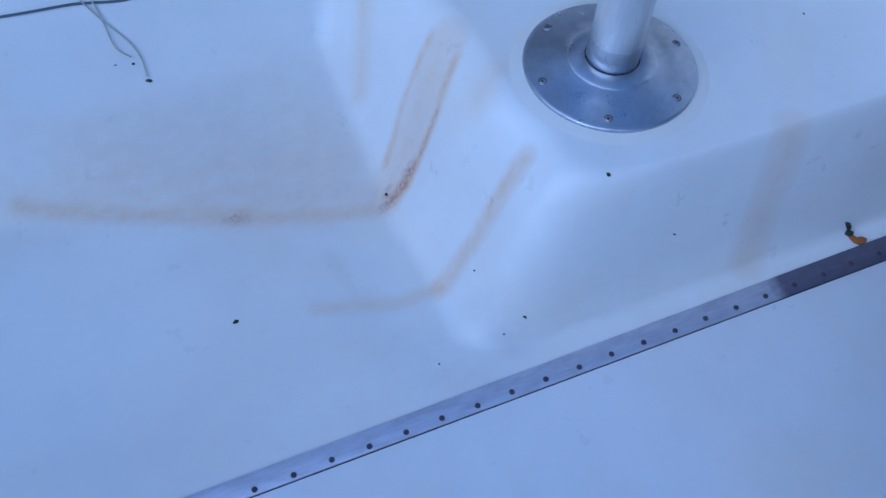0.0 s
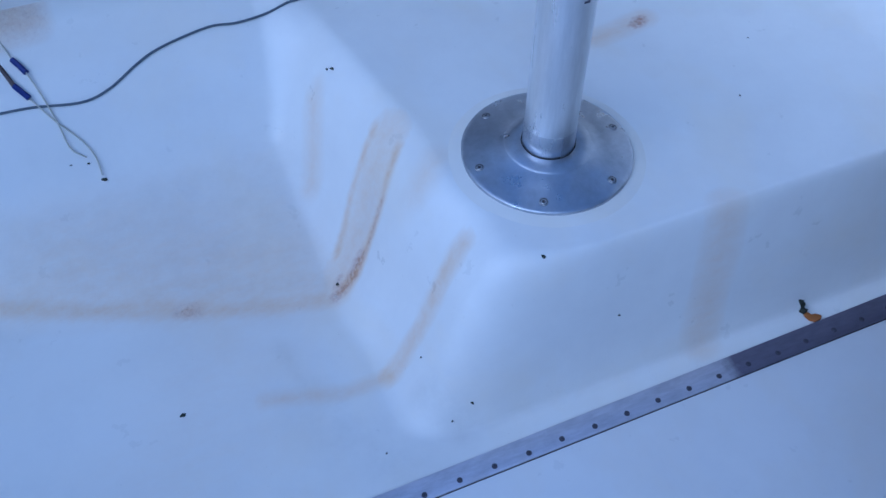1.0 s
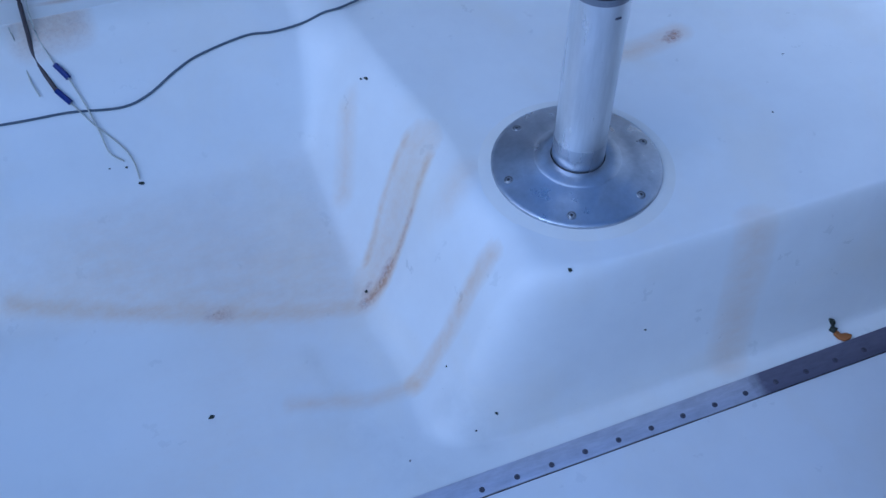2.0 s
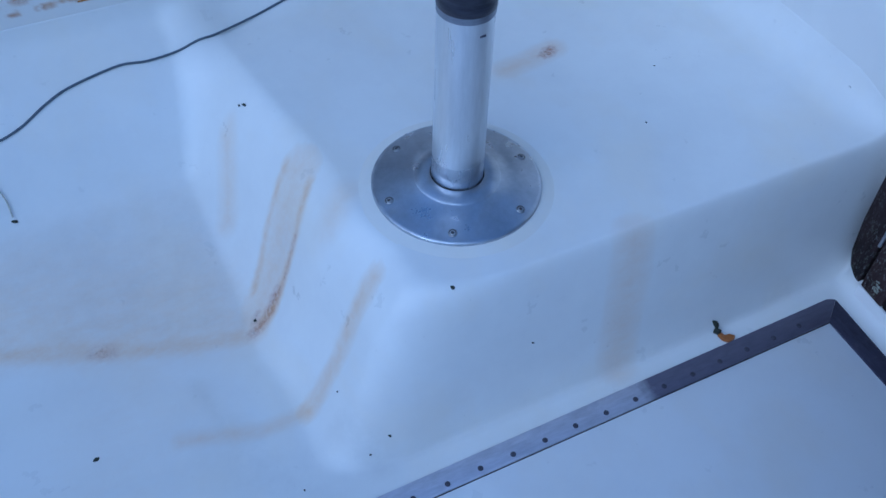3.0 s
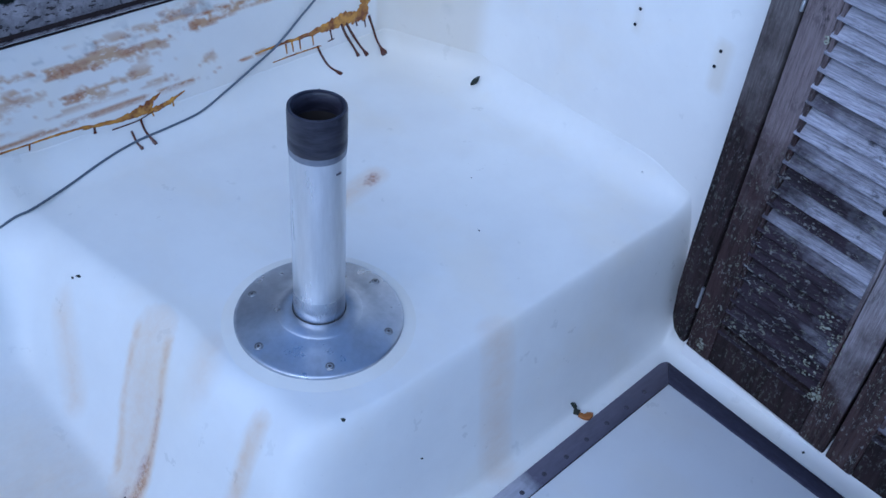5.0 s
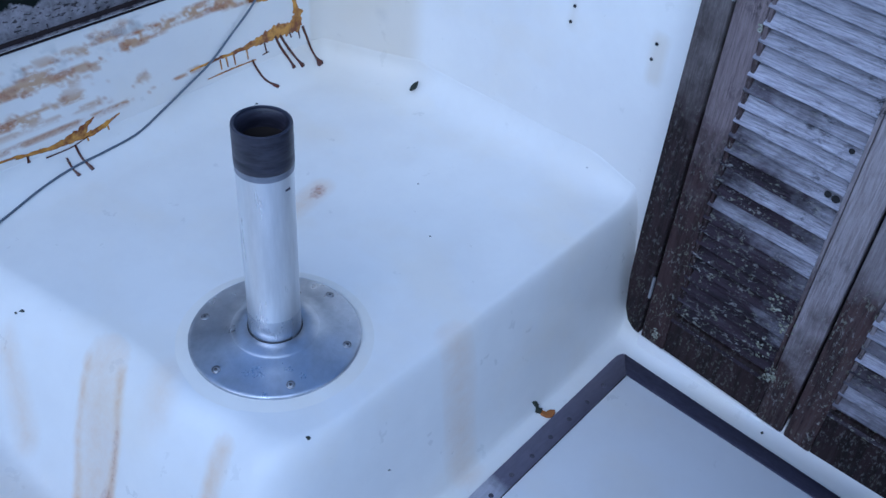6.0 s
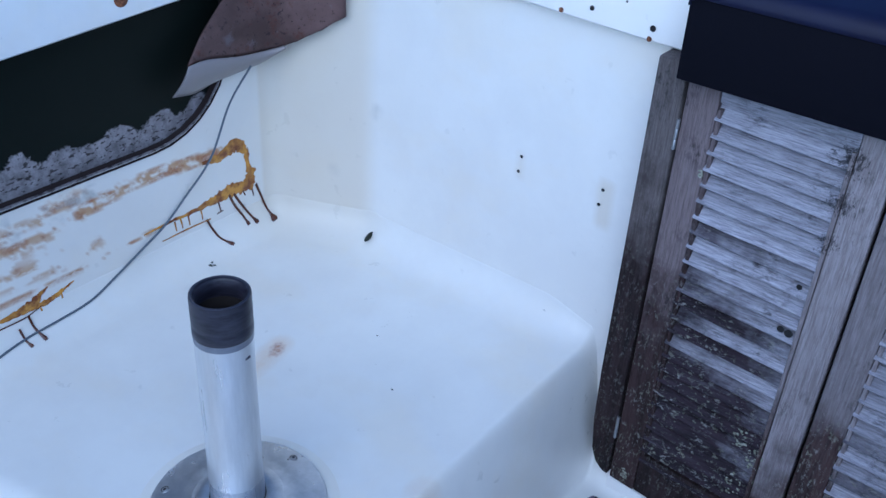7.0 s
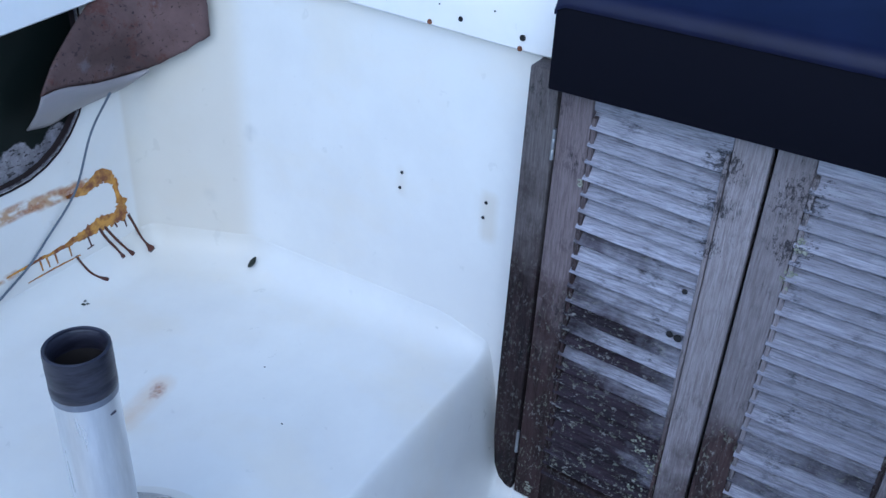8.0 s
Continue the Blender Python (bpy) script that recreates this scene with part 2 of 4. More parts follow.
def window_dark():
    """Dark sheet whose grey-white film has peeled away along the foot."""
    m = mat("window_sheet", (0.012, 0.016, 0.014), 0.45)
    n = Nodes(m)
    n.b.inputs["Specular IOR Level"].default_value = 0.06
    v = n.coords()
    sep = n.add("ShaderNodeSeparateXYZ")
    n.link(v, sep.inputs[0])
    lobe = n.add("ShaderNodeTexVoronoi")
    lobe.inputs["Scale"].default_value = 19.0
    lobe.inputs["Randomness"].default_value = 0.85
    n.link(n.coords((1, 1, 0.12)), lobe.inputs["Vector"])
    rag = n.math("ADD", n.math("MULTIPLY", lobe.outputs["Distance"], 0.060), n.math("MULTIPLY", n.noise(90, v, 4, 0.6), -0.020))
    rag = n.math("ADD", rag, n.math("MULTIPLY", n.noise(7, v, 2), -0.03))
    edge = n.math("ADD", sep.outputs[2], rag)
    film = n.ramp(n.math("ADD", edge, 0.5), (0.5610, 1.0), (0.5620, 0.0))
    pit = n.ramp(n.noise(210, n.coords((0.4, 1, 1)), 3), (0.575, 0.0), (0.61, 1.0))
    pale = n.mix(n.ramp(n.noise(45, v, 7, 0.75), (0.35, 0.0), (0.65, 1.0)), (0.15, 0.135, 0.14), (0.37, 0.34, 0.35))
    pale = n.mix(n.math("MULTIPLY", pit, 0.85), pale, (0.03, 0.025, 0.025))
    n.link(n.mix(film, (0.008, 0.011, 0.009), pale), n.b.inputs["Base Color"])
    n.link(n.ramp(film, (0.0, 0.4), (1.0, 0.85)), n.b.inputs["Roughness"])
    return m


WINDOW_SHEET = window_dark()


def flap_mat():
    m = mat("peeled_vinyl", (0.22, 0.16, 0.16), 0.75)
    n = Nodes(m)
    v = n.coords()
    col = n.mix(n.ramp(n.noise(10, v, 5), (0.35, 0.0), (0.65, 1.0)), (0.135, 0.080, 0.074), (0.060, 0.032, 0.028))
    rust = n.ramp(n.noise(15, v, 8, 0.8), (0.52, 0.0), (0.60, 1.0))
    col = n.mix(n.math("MULTIPLY", rust, 0.85), col, (0.075, 0.022, 0.013))
    scuff = n.ramp(n.noise(26, v, 6, 0.7), (0.60, 0.0), (0.70, 1.0))
    col = n.mix(n.math("MULTIPLY", scuff, 0.5), col, (0.16, 0.145, 0.16))
    pit = n.ramp(n.noise(130, v, 5, 0.7), (0.59, 0.0), (0.63, 1.0))
    col = n.mix(pit, col, (0.022, 0.010, 0.010))
    n.link(col, n.b.inputs["Base Color"])
    n.bump(n.noise(60, v, 5), 0.3, 0.002)
    return m


FLAP = flap_mat()
FLAP_BACK = gelcoat("vinyl_back", (0.25, 0.225, 0.225))


def resin():
    m = mat("amber_resin", (0.33, 0.14, 0.02), 0.22)
    n = Nodes(m)
    v = n.coords()
    f = n.ramp(n.noise(48, v, 6, 0.65), (0.38, 0.0), (0.60, 1.0))
    n.link(n.mix(f, (0.56, 0.27, 0.035), (0.17, 0.05, 0.011)), n.b.inputs["Base Color"])
    n.bump(n.noise(120, v, 3), 0.3, 0.001)
    return m


RESIN = resin()
RESIN_DARK = mat("dark_resin", (0.075, 0.021, 0.010), 0.22)
WIRE_GREY = mat("grey_wire", (0.10, 0.12, 0.15), 0.45)
WIRE_BROWN = mat("brown_wire", (0.06, 0.045, 0.045), 0.5)
WIRE_PALE = mat("pale_wire", (0.50, 0.48, 0.40), 0.5)
CRIMP = mat("blue_crimp", (0.01, 0.02, 0.16), 0.35)
LEAF = mat("dry_leaf", (0.025, 0.03, 0.02), 0.7)
ORANGE = mat("orange_crumb", (0.32, 0.12, 0.025), 0.7)


# ---- mesh helpers ----
def part(name, bm, material, parent=None, label="", smooth=True):
    me = bpy.data.meshes.new(name)
    bm.normal_update()
    bm.to_mesh(me)
    bm.free()
    me.materials.append(material)
    me.polygons.foreach_set("use_smooth", [smooth] * len(me.polygons))
    ob = new(name, me)
    if smooth:
        me.set_sharp_from_angle(angle=radians(40))
    if parent is not None:
        ob.parent = parent
    if label:
        ob["label"] = label
    return ob


def empty(name, at=(0, 0, 0)):
    ob = new(name)
    ob.empty_display_size = 0.05
    ob.location = at
    return ob


def box_bm(x0, x1, y0, y1, z0, z1, bevel=0.0, seg=2):
    bm = bmesh.new()
    bmesh.ops.create_cube(bm, size=1.0)
    for v in bm.verts:
        v.co = ((x0 + x1) / 2 + v.co.x * (x1 - x0), (y0 + y1) / 2 + v.co.y * (y1 - y0), (z0 + z1) / 2 + v.co.z * (z1 - z0))
    if bevel:
        bmesh.ops.bevel(bm, geom=bm.edges[:], offset=bevel, segments=seg, profile=0.5, affect="EDGES")
    return bm


def lathe_bm(profile, seg=64):
    """Turns (r, z) pairs round the z axis."""
    bm = bmesh.new()
    rings = []
    for r, z in profile:
        if r < 1e-6:
            rings.append([bm.verts.new((0, 0, z))])
        else:
            rings.append([bm.verts.new((r * math.cos(2 * math.pi * i / seg), r * math.sin(2 * math.pi * i / seg), z)) for i in range(seg)])
    for a, b in zip(rings, rings[1:]):
        for i in range(seg):
            j = (i + 1) % seg
            if len(a) == 1 and len(b) == 1:
                continue
            if len(a) == 1:
                bm.faces.new((a[0], b[i], b[j]))
            elif len(b) == 1:
                bm.faces.new((a[i], a[j], b[0]))
            else:
                bm.faces.new((a[i], a[j], b[j], b[i]))
    bmesh.ops.recalc_face_normals(bm, faces=bm.faces[:])
    return bm


def prism_bm(outline, axis, lo, hi, bevel=0.0):
    """Extrudes a flat outline of pairs along x, y or z."""
    bm = bmesh.new()

    def place(a, b, c):
        return {"x": (c, a, b), "y": (a, c, b), "z": (a, b, c)}[axis]
    low = [bm.verts.new(place(a, b, lo)) for a, b in outline]
    high = [bm.verts.new(place(a, b, hi)) for a, b in outline]
    bm.faces.new(low)
    bm.faces.new(high)
    for i in range(len(outline)):
        j = (i + 1) % len(outline)
        bm.faces.new((low[i], low[j], high[j], high[i]))
    bmesh.ops.recalc_face_normals(bm, faces=bm.faces[:])
    if bevel:
        bmesh.ops.bevel(bm, geom=bm.edges[:], offset=bevel, segments=2, profile=0.5, affect="EDGES")
    return bm


def smooth_line(points, per=10):
    """Catmull-Rom line through the points."""
    p = [Vector(q) for q in points]
    p = [2 * p[0] - p[1]] + p + [2 * p[-1] - p[-2]]
    out = []
    for i in range(1, len(p) - 2):
        for k in range(per):
            t = k / per
            out.append(0.5 * (2 * p[i] + (p[i + 1] - p[i - 1]) * t + (2 * p[i - 1] - 5 * p[i] + 4 * p[i + 1] - p[i + 2]) * t * t
                              + (3 * p[i] - 3 * p[i + 1] + p[i + 2] - p[i - 1]) * t ** 3))
    out.append(p[-2])
    return out


def tube_bm(points, radii, seg=8, flat=1.0, flat_axis=None):
    """A tube along points; flat squashes it along flat_axis."""
    bm = bmesh.new()
    rings = []
    n = len(points)
    for i, p in enumerate(points):
        r = radii if isinstance(radii, (int, float)) else radii[i]
        d = (points[min(i + 1, n - 1)] - points[max(i - 1, 0)]).normalized()
        a = d.cross(Vector((0, 0, 1)))
        if a.length < 0.1:
            a = d.cross(Vector((0, 1, 0)))
        a.normalize()
        b = d.cross(a).normalized()
        ring = []
        for k in range(seg):
            an = 2 * math.pi * k / seg
            o = (a * math.cos(an) + b * math.sin(an)) * r
            if flat_axis is not None:
                o -= flat_axis * o.dot(flat_axis) * (1 - flat)
            ring.append(bm.verts.new(p + o))
        rings.append(ring)
    for a, b in zip(rings, rings[1:]):
        for k in range(seg):
            j = (k + 1) % seg
            bm.faces.new((a[k], a[j], b[j], b[k]))
    bm.faces.new(rings[0])
    bm.faces.new(rings[-1])
    bmesh.ops.recalc_face_normals(bm, faces=bm.faces[:])
    return bm


# ---- the moulded liner: floor and seat ----
FLOOR_Z = -0.232
COVE = 0.034
WALL_X, SIDE_Y = 0.585, 0.480
HATCH_Z = FLOOR_Z + 0.004


def smin(a, b, k):
    h = np.maximum(k - np.abs(a - b), 0) / k
    return np.minimum(a, b) - h * h * k / 4


def smax(a, b, k):
    return -smin(-a, -b, k)


def step(e0, e1, v):
    t = np.clip((v - e0) / (e1 - e0), 0, 1)
    return t * t * (3 - 2 * t)


def ledge_line(x):
    return 0.043 - 0.30 * (x + 0.277)


def floor_height(x, y):
    """Flat deck, a low rise behind the faint line, the shallow ramp behind the rust line and the sloping liner at the back."""
    rise = step(-0.02, 0.06, y - (-0.105 - 0.16 * (x + 0.257))) * (1 - step(-0.30, -0.16, x)) * 0.006
    flat = FLOOR_Z + rise
    y1 = np.minimum(ledge_line(x), 0.24)
    ramp = -0.226 + (y - y1) * (0.082 / (0.315 - y1))
    back = smin(-0.140 + (y - 0.315) * 1.7, np.zeros_like(x), 0.10) - 0.14 * step(-0.25, -0.06, x)
    return smax(smax(flat, ramp, 0.012), back, 0.03)


def seat_height(x, y):
    xe = -0.166 - 0.18 * np.maximum(0, y - 0.10) + 0.02 * step(0.02, -0.08, y)
    front, end = (y + 0.168), (x - xe)
    faces = smin(front * 6.8, end * 2.5, 0.34)
    return smin(np.zeros_like(x), faces, 0.10)


def wall_gap(x, y):
    """How far a place lies in from the walls round the liner."""
    bulk = (WALL_X - 0.030 * step(-0.195, -0.225, y)) - x
    side = SIDE_Y - y
    nx, ny = 0.924, 0.382
    facet = -((x - 0.585) * nx + (y - 0.305) * ny)
    return smin(smin(bulk, facet, 0.008), side, 0.03)


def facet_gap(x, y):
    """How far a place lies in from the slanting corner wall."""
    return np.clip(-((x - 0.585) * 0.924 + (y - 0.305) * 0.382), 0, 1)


def liner_height(x, y):
    z = smax(floor_height(x, y), seat_height(x, y), 0.10)
    d = wall_gap(x, y)
    r = COVE + 0.028 * step(-0.18, -0.06, y)
    e = np.clip(r - d - 0.0008, 0, 0.992 * r)
    return z + (r - np.sqrt(np.maximum(r * r - e * e, 0)))


def spread(*runs):
    """Grid lines: (from, to, step) runs put end to end."""
    out = []
    for a, b, s in runs:
        k = max(1, round((b - a) / s))
        out += [a + (b - a) * i / k for i in range(k)]
    out.append(runs[-1][1])
    return np.array(out)


def near_line(x, y, points, wid, fade=1.0):
    """1 on a line through points, falling to 0 at wid."""
    best = np.full(x.shape, 9.0)
    for (ax, ay), (bx, by) in zip(points, points[1:]):
        dx, dy = bx - ax, by - ay
        t = np.clip(((x - ax) * dx + (y - ay) * dy) / (dx * dx + dy * dy), 0, 1)
        best = np.minimum(best, np.hypot(x - ax - t * dx, y - ay - t * dy))
    return np.clip(1 - best / wid, 0, 1) ** fade


gx = spread((-1.9, -0.8, 0.03), (-0.8, -0.29, 0.006), (-0.29, -0.13, 0.003), (-0.13, 0.50, 0.007), (0.50, 0.56, 0.0018), (0.56, 0.577, 0.0014), (0.577, 0.5848, 0.0006), (0.5848, 0.60, 0.0076))
gy = spread((-1.5, -0.40, 0.03), (-0.40, -0.215, 0.008), (-0.215, -0.13, 0.002), (-0.13, 0.29, 0.006), (0.29, 0.456, 0.0022), (0.456, 0.472, 0.0014), (0.472, 0.4798, 0.0006), (0.4798, 0.50, 0.01))
GX, GY = np.meshgrid(gx, gy, indexing="ij")
GZ = liner_height(GX, GY)
is_seat = seat_height(GX, GY) > floor_height(GX, GY) - 0.055
rust_a = near_line(GX, GY, [(-0.240, 0.064), (-0.262, 0.052), (-0.284, 0.047)], 0.010)
line_a = near_line(GX, GY, [(-0.262, 0.050), (-0.276, 0.043), (-0.369, 0.065), (-0.444, 0.089), (-0.592, 0.144), (-0.75, 0.21)], 0.016, 0.8)
halo_a = near_line(GX, GY, [(-0.30, 0.055), (-0.369, 0.075), (-0.444, 0.100), (-0.592, 0.155), (-0.75, 0.21)], 0.050)
band_a = near_line(GX, GY, [(-0.170, 0.128), (-0.214, 0.104), (-0.258, 0.072)], 0.034, 0.35) * 0.42 + near_line(GX, GY, [(-0.165, 0.100), (-0.203, 0.071), (-0.252, 0.050)], 0.010) * 0.65 \
    + near_line(GX, GY, [(-0.178, 0.153), (-0.224, 0.137), (-0.262, 0.100)], 0.008) * 0.5
band_b = near_line(GX, GY, [(-0.150, -0.077), (-0.188, -0.085), (-0.221, -0.088), (-0.258, -0.10)], 0.017, 0.6) + near_line(GX, GY, [(-0.160, -0.072), (-0.190, -0.078)], 0.006) * 0.3
faint_b = near_line(GX, GY, [(-0.262, -0.098), (-0.32, -0.098), (-0.42, -0.07)], 0.016)
band_f = near_line(GX, GY, [(0.165, -0.165), (0.152, -0.204)], 0.034, 0.6) * 0.36
pocket = near_line(GX, GY, [(-0.165, 0.026), (-0.130, 0.045)], 0.030) * 0.30
screw_rust = near_line(GX, GY, [(0.237, 0.187), (0.248, 0.194)], 0.011, 0.4)
screw_tan = near_line(GX, GY, [(0.165, 0.180), (0.21, 0.186), (0.257, 0.197)], 0.024, 0.8) * 0.5
# tan water stain, plus the ramp's shade behind the ledge line put into colour
pool_shade = near_line(GX, GY, [(-0.33, 0.13), (-0.62, 0.22)], 0.10) * 0.22 + 0.12 * step(0.0, 0.02, GY - ledge_line(GX)) * (1 - step(0.27, 0.34, GY)) * (1 - step(-0.31, -0.26, GX))
gullet = near_line(GX, GY, [(-0.225, 0.285), (-0.262, 0.205)], 0.022) * 0.35
left_rust = near_line(GX, GY, [(-0.63, 0.470), (-0.56, 0.476)], 0.03) * 0.5
tan_shade = near_line(GX, GY, [(-0.6, -0.20), (-0.45, 0.02)], 0.16) * 0.12
TAN = np.clip(line_a * 0.44 + halo_a * 0.16 + band_a + band_b * 0.55 + faint_b * 0.40 + band_f + pocket + screw_tan + pool_shade + gullet + left_rust + tan_shade, 0, 1)
RUST = np.clip(rust_a * 0.9 + near_line(GX, GY, [(-0.200, 0.074), (-0.225, 0.062), (-0.252, 0.050)], 0.006) * 0.45 + near_line(GX, GY, [(-0.268, 0.068), (-0.276, 0.062)], 0.007) * 0.5 + screw_rust * 0.9 + line_a * near_line(GX, GY, [(-0.475, 0.098), (-0.485, 0.102)], 0.02) * 0.6 + left_rust * 0.5, 0, 1)
# first term paints the ramp's shade in grey; the others are darker streaks
GRIME_SHADE = np.clip(0.15 * step(0.0, 0.03, GY - ledge_line(GX)) * (1 - step(0.26, 0.36, GY)) * (1 - step(-0.30, -0.24, GX)) + near_line(GX, GY, [(-0.20, -0.205), (-0.23, -0.16)], 0.03) * 0.28 + near_line(GX, GY, [(-0.36, -0.07), (-0.38, 0.0)], 0.02) * 0.2
                + near_line(GX, GY, [(-0.35, -0.12), (-0.28, -0.24)], 0.07) * 0.18 + near_line(GX, GY, [(-0.17, -0.212), (0.45, -0.206)], 0.010) * 0.12, 0, 1)


def grid_object(name, keep):
    """One side of the liner as a mesh of its own, with its stains and painted-in shade as attributes."""
    nx, ny = GX.shape
    idx = np.arange(nx * ny).reshape(nx, ny)
    quads = np.stack([idx[:-1, :-1], idx[1:, :-1], idx[1:, 1:], idx[:-1, 1:]], axis=-1)[keep].reshape(-1, 4)
    used = np.unique(quads)
    remap = np.zeros(nx * ny, dtype=int)
    remap[used] = np.arange(len(used))
    co = np.stack([GX.ravel()[used], GY.ravel()[used], GZ.ravel()[used]], axis=-1)
    me = bpy.data.meshes.new(name)
    me.from_pydata(co.tolist(), [], remap[quads].tolist())
    # last field: shade beside the slanting and side walls, put into the colour
    for key, field in (("tan", TAN), ("rust", RUST), ("grime_shade", GRIME_SHADE), ("tan_shade", np.clip(TAN * 0.25 + 0.45 * np.clip(1 - facet_gap(GX, GY) / 0.13, 0, 1) ** 1.5 * step(0.24, 0.34, GY) + 0.17 * np.clip(1 - (SIDE_Y - GY) / 0.12, 0, 1) ** 1.5, 0, 1))):
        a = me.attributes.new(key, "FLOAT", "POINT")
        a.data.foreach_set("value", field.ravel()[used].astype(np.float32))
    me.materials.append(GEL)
    me.polygons.foreach_set("use_smooth", [True] * len(me.polygons))
    return new(name, me)


cell_seat = is_seat[:-1, :-1] & is_seat[1:, :-1] & is_seat[1:, 1:] & is_seat[:-1, 1:]
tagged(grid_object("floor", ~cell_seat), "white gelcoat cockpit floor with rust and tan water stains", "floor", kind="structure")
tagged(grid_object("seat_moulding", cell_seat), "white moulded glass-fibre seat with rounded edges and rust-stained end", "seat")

# ---- walls ----
PROFILE = []


def arc_between(p, c, q, n=8):
    """Rounds the corner c between p and q (quadratic)."""
    p, c, q = Vector(p), Vector(c), Vector(q)
    return [tuple((1 - t) ** 2 * p + 2 * t * (1 - t) * c + t * t * q) for t in [i / n for i in range(n + 1)]]


PROFILE += [(0.585, -0.300 + 0.115 * i / 9) for i in range(9)] + [(0.585, -0.185 + 0.475 * i / 40) for i in range(40)]
PROFILE += arc_between((0.585, 0.290), (0.585, 0.305), (0.578, 0.322), 5)
PROFILE += [(0.578 - 0.052 * i / 14, 0.322 + 0.126 * i / 14) for i in range(1, 14)]
PROFILE += arc_between((0.526, 0.448), (0.514, 0.480), (0.485, 0.480), 8)
PROFILE += [(0.485 - 0.005 * i, 0.480) for i in range(1, 200)]
PROFILE += [(-0.515 - 0.05 * i, 0.480) for i in range(1, 28)]
WIN = (-0.55, 0.43, 0.226, 0.66, 0.16)


def in_window(x, z):
    x0, x1, z0, z1, r = WIN
    dx = max(x0 + r - x, 0, x - (x1 - r))
    dz = max(z0 + r - z, 0, z - (z1 - r))
    return x0 < x < x1 and z0 < z < z1 and dx * dx + dz * dz < r * r


def wall_mesh():
    zs = [-0.10 + 0.02 * i for i in range(5)] + [0.005 * i for i in range(0, 125)]
    verts, faces = [], []
    for x, y in PROFILE:
        verts += [(x, y, z) for z in zs]
    m = len(zs)
    side = [y > 0.4799 for x, y in PROFILE]
    for i in range(len(PROFILE) - 1):
        for j in range(m - 1):
            cx, cz = (PROFILE[i][0] + PROFILE[i + 1][0]) / 2, (zs[j] + zs[j + 1]) / 2
            if side[i] and side[i + 1] and in_window(cx, cz):
                continue
            faces.append((i * m + j, i * m + j + 1, (i + 1) * m + j + 1, (i + 1) * m + j))
    me = bpy.data.meshes.new("wall_side")
    me.from_pydata(verts, [], faces)
    co = np.array(verts)
    x, y, z = co[:, 0], co[:, 1], co[:, 2]
    on = (y > 0.4799).astype(float)
    rng = np.array([noise.fractal((float(a) * 14, 3.1, float(c) * 40), 0.7, 2.0, 5) for a, c in zip(x, z)]) * on
    rough = np.array([noise.fractal((float(a) * 30, 7.7, float(c) * 60), 0.7, 2.0, 5) for a, c in zip(x, z)]) * on
    upper = near_line(x, z, [(0.13, 0.172), (0.22, 0.186), (0.294, 0.184), (0.350, 0.178), (0.42, 0.176)], 0.013, 0.5)
    lower = near_line(x, z, [(-0.6, 0.07), (-0.02, 0.078), (0.13, 0.079), (0.25, 0.088)], 0.004, 0.5)
    smear = np.maximum(near_line(x, z, [(-0.6, 0.15), (0.0, 0.165), (0.12, 0.180)], 0.036, 0.4), near_line(x, z, [(-0.6, 0.10), (-0.01, 0.116), (0.14, 0.105)], 0.022, 0.5))
    smear *= np.clip((rng + 0.0) * 6, 0, 1)
    upper_m = upper * np.clip((rough + 0.5) * 3, 0, 1)
    tan = on * np.clip(upper_m * 1.5 + lower * 1.1 * np.clip((rough + 0.35) * 3, 0, 1) + smear * 0.95, 0, 1)
    rust = on * np.clip(upper_m * np.clip((rough + 0.08) * 5, 0, 1) * 1.3 + smear * np.clip((rough - 0.12) * 5, 0, 1) * 0.9 + lower * np.clip((rough + 0.1) * 4, 0, 1) * 0.8, 0, 1)
    # smudges by the holes, even tan on the side, slanting wall's shade painted in
    tan_shade = np.clip((1 - on) * (near_line(y, z, [(-0.144, 0.215), (-0.142, 0.268)], 0.018, 0.7) * 0.5 + near_line(y, z, [(0.006, 0.235), (0.006, 0.268)], 0.010) * 0.25
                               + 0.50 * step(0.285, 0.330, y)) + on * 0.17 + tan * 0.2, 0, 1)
    grime_shade = np.clip(on * near_line(x, z, [(-0.5, 0.16), (0.20, 0.20)], 0.03) * np.clip((rough - 0.3) * 5, 0, 1) * 0.8
                    + (1 - on) * near_line(y, z, [(0.300, 0.24), (0.296, 0.255)], 0.012) * 0.5
                    + (1 - on) * near_line(y, z, [(0.37, 0.12), (0.372, 0.125)], 0.014) * 0.35, 0, 1)
    for key, field in (("tan", tan), ("rust", rust), ("grime_shade", grime_shade), ("tan_shade", tan_shade)):
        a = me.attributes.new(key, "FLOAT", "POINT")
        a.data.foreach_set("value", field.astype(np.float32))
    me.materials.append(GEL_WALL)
    me.polygons.foreach_set("use_smooth", [True] * len(me.polygons))
    ob = new("wall_side", me)
    s = ob.modifiers.new("thickness", "SOLIDIFY")
    s.thickness, s.offset = 0.012, -1.0
    return ob


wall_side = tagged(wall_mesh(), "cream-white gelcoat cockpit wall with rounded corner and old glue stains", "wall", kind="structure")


def offset_profile(points, d):
    out = []
    for i, p in enumerate(points):
        a, b = Vector(points[max(i - 1, 0)]), Vector(points[min(i + 1, len(points) - 1)])
        t = (b - a).normalized()
        out.append((p[0] - t.y * d, p[1] + t.x * d))
    return out


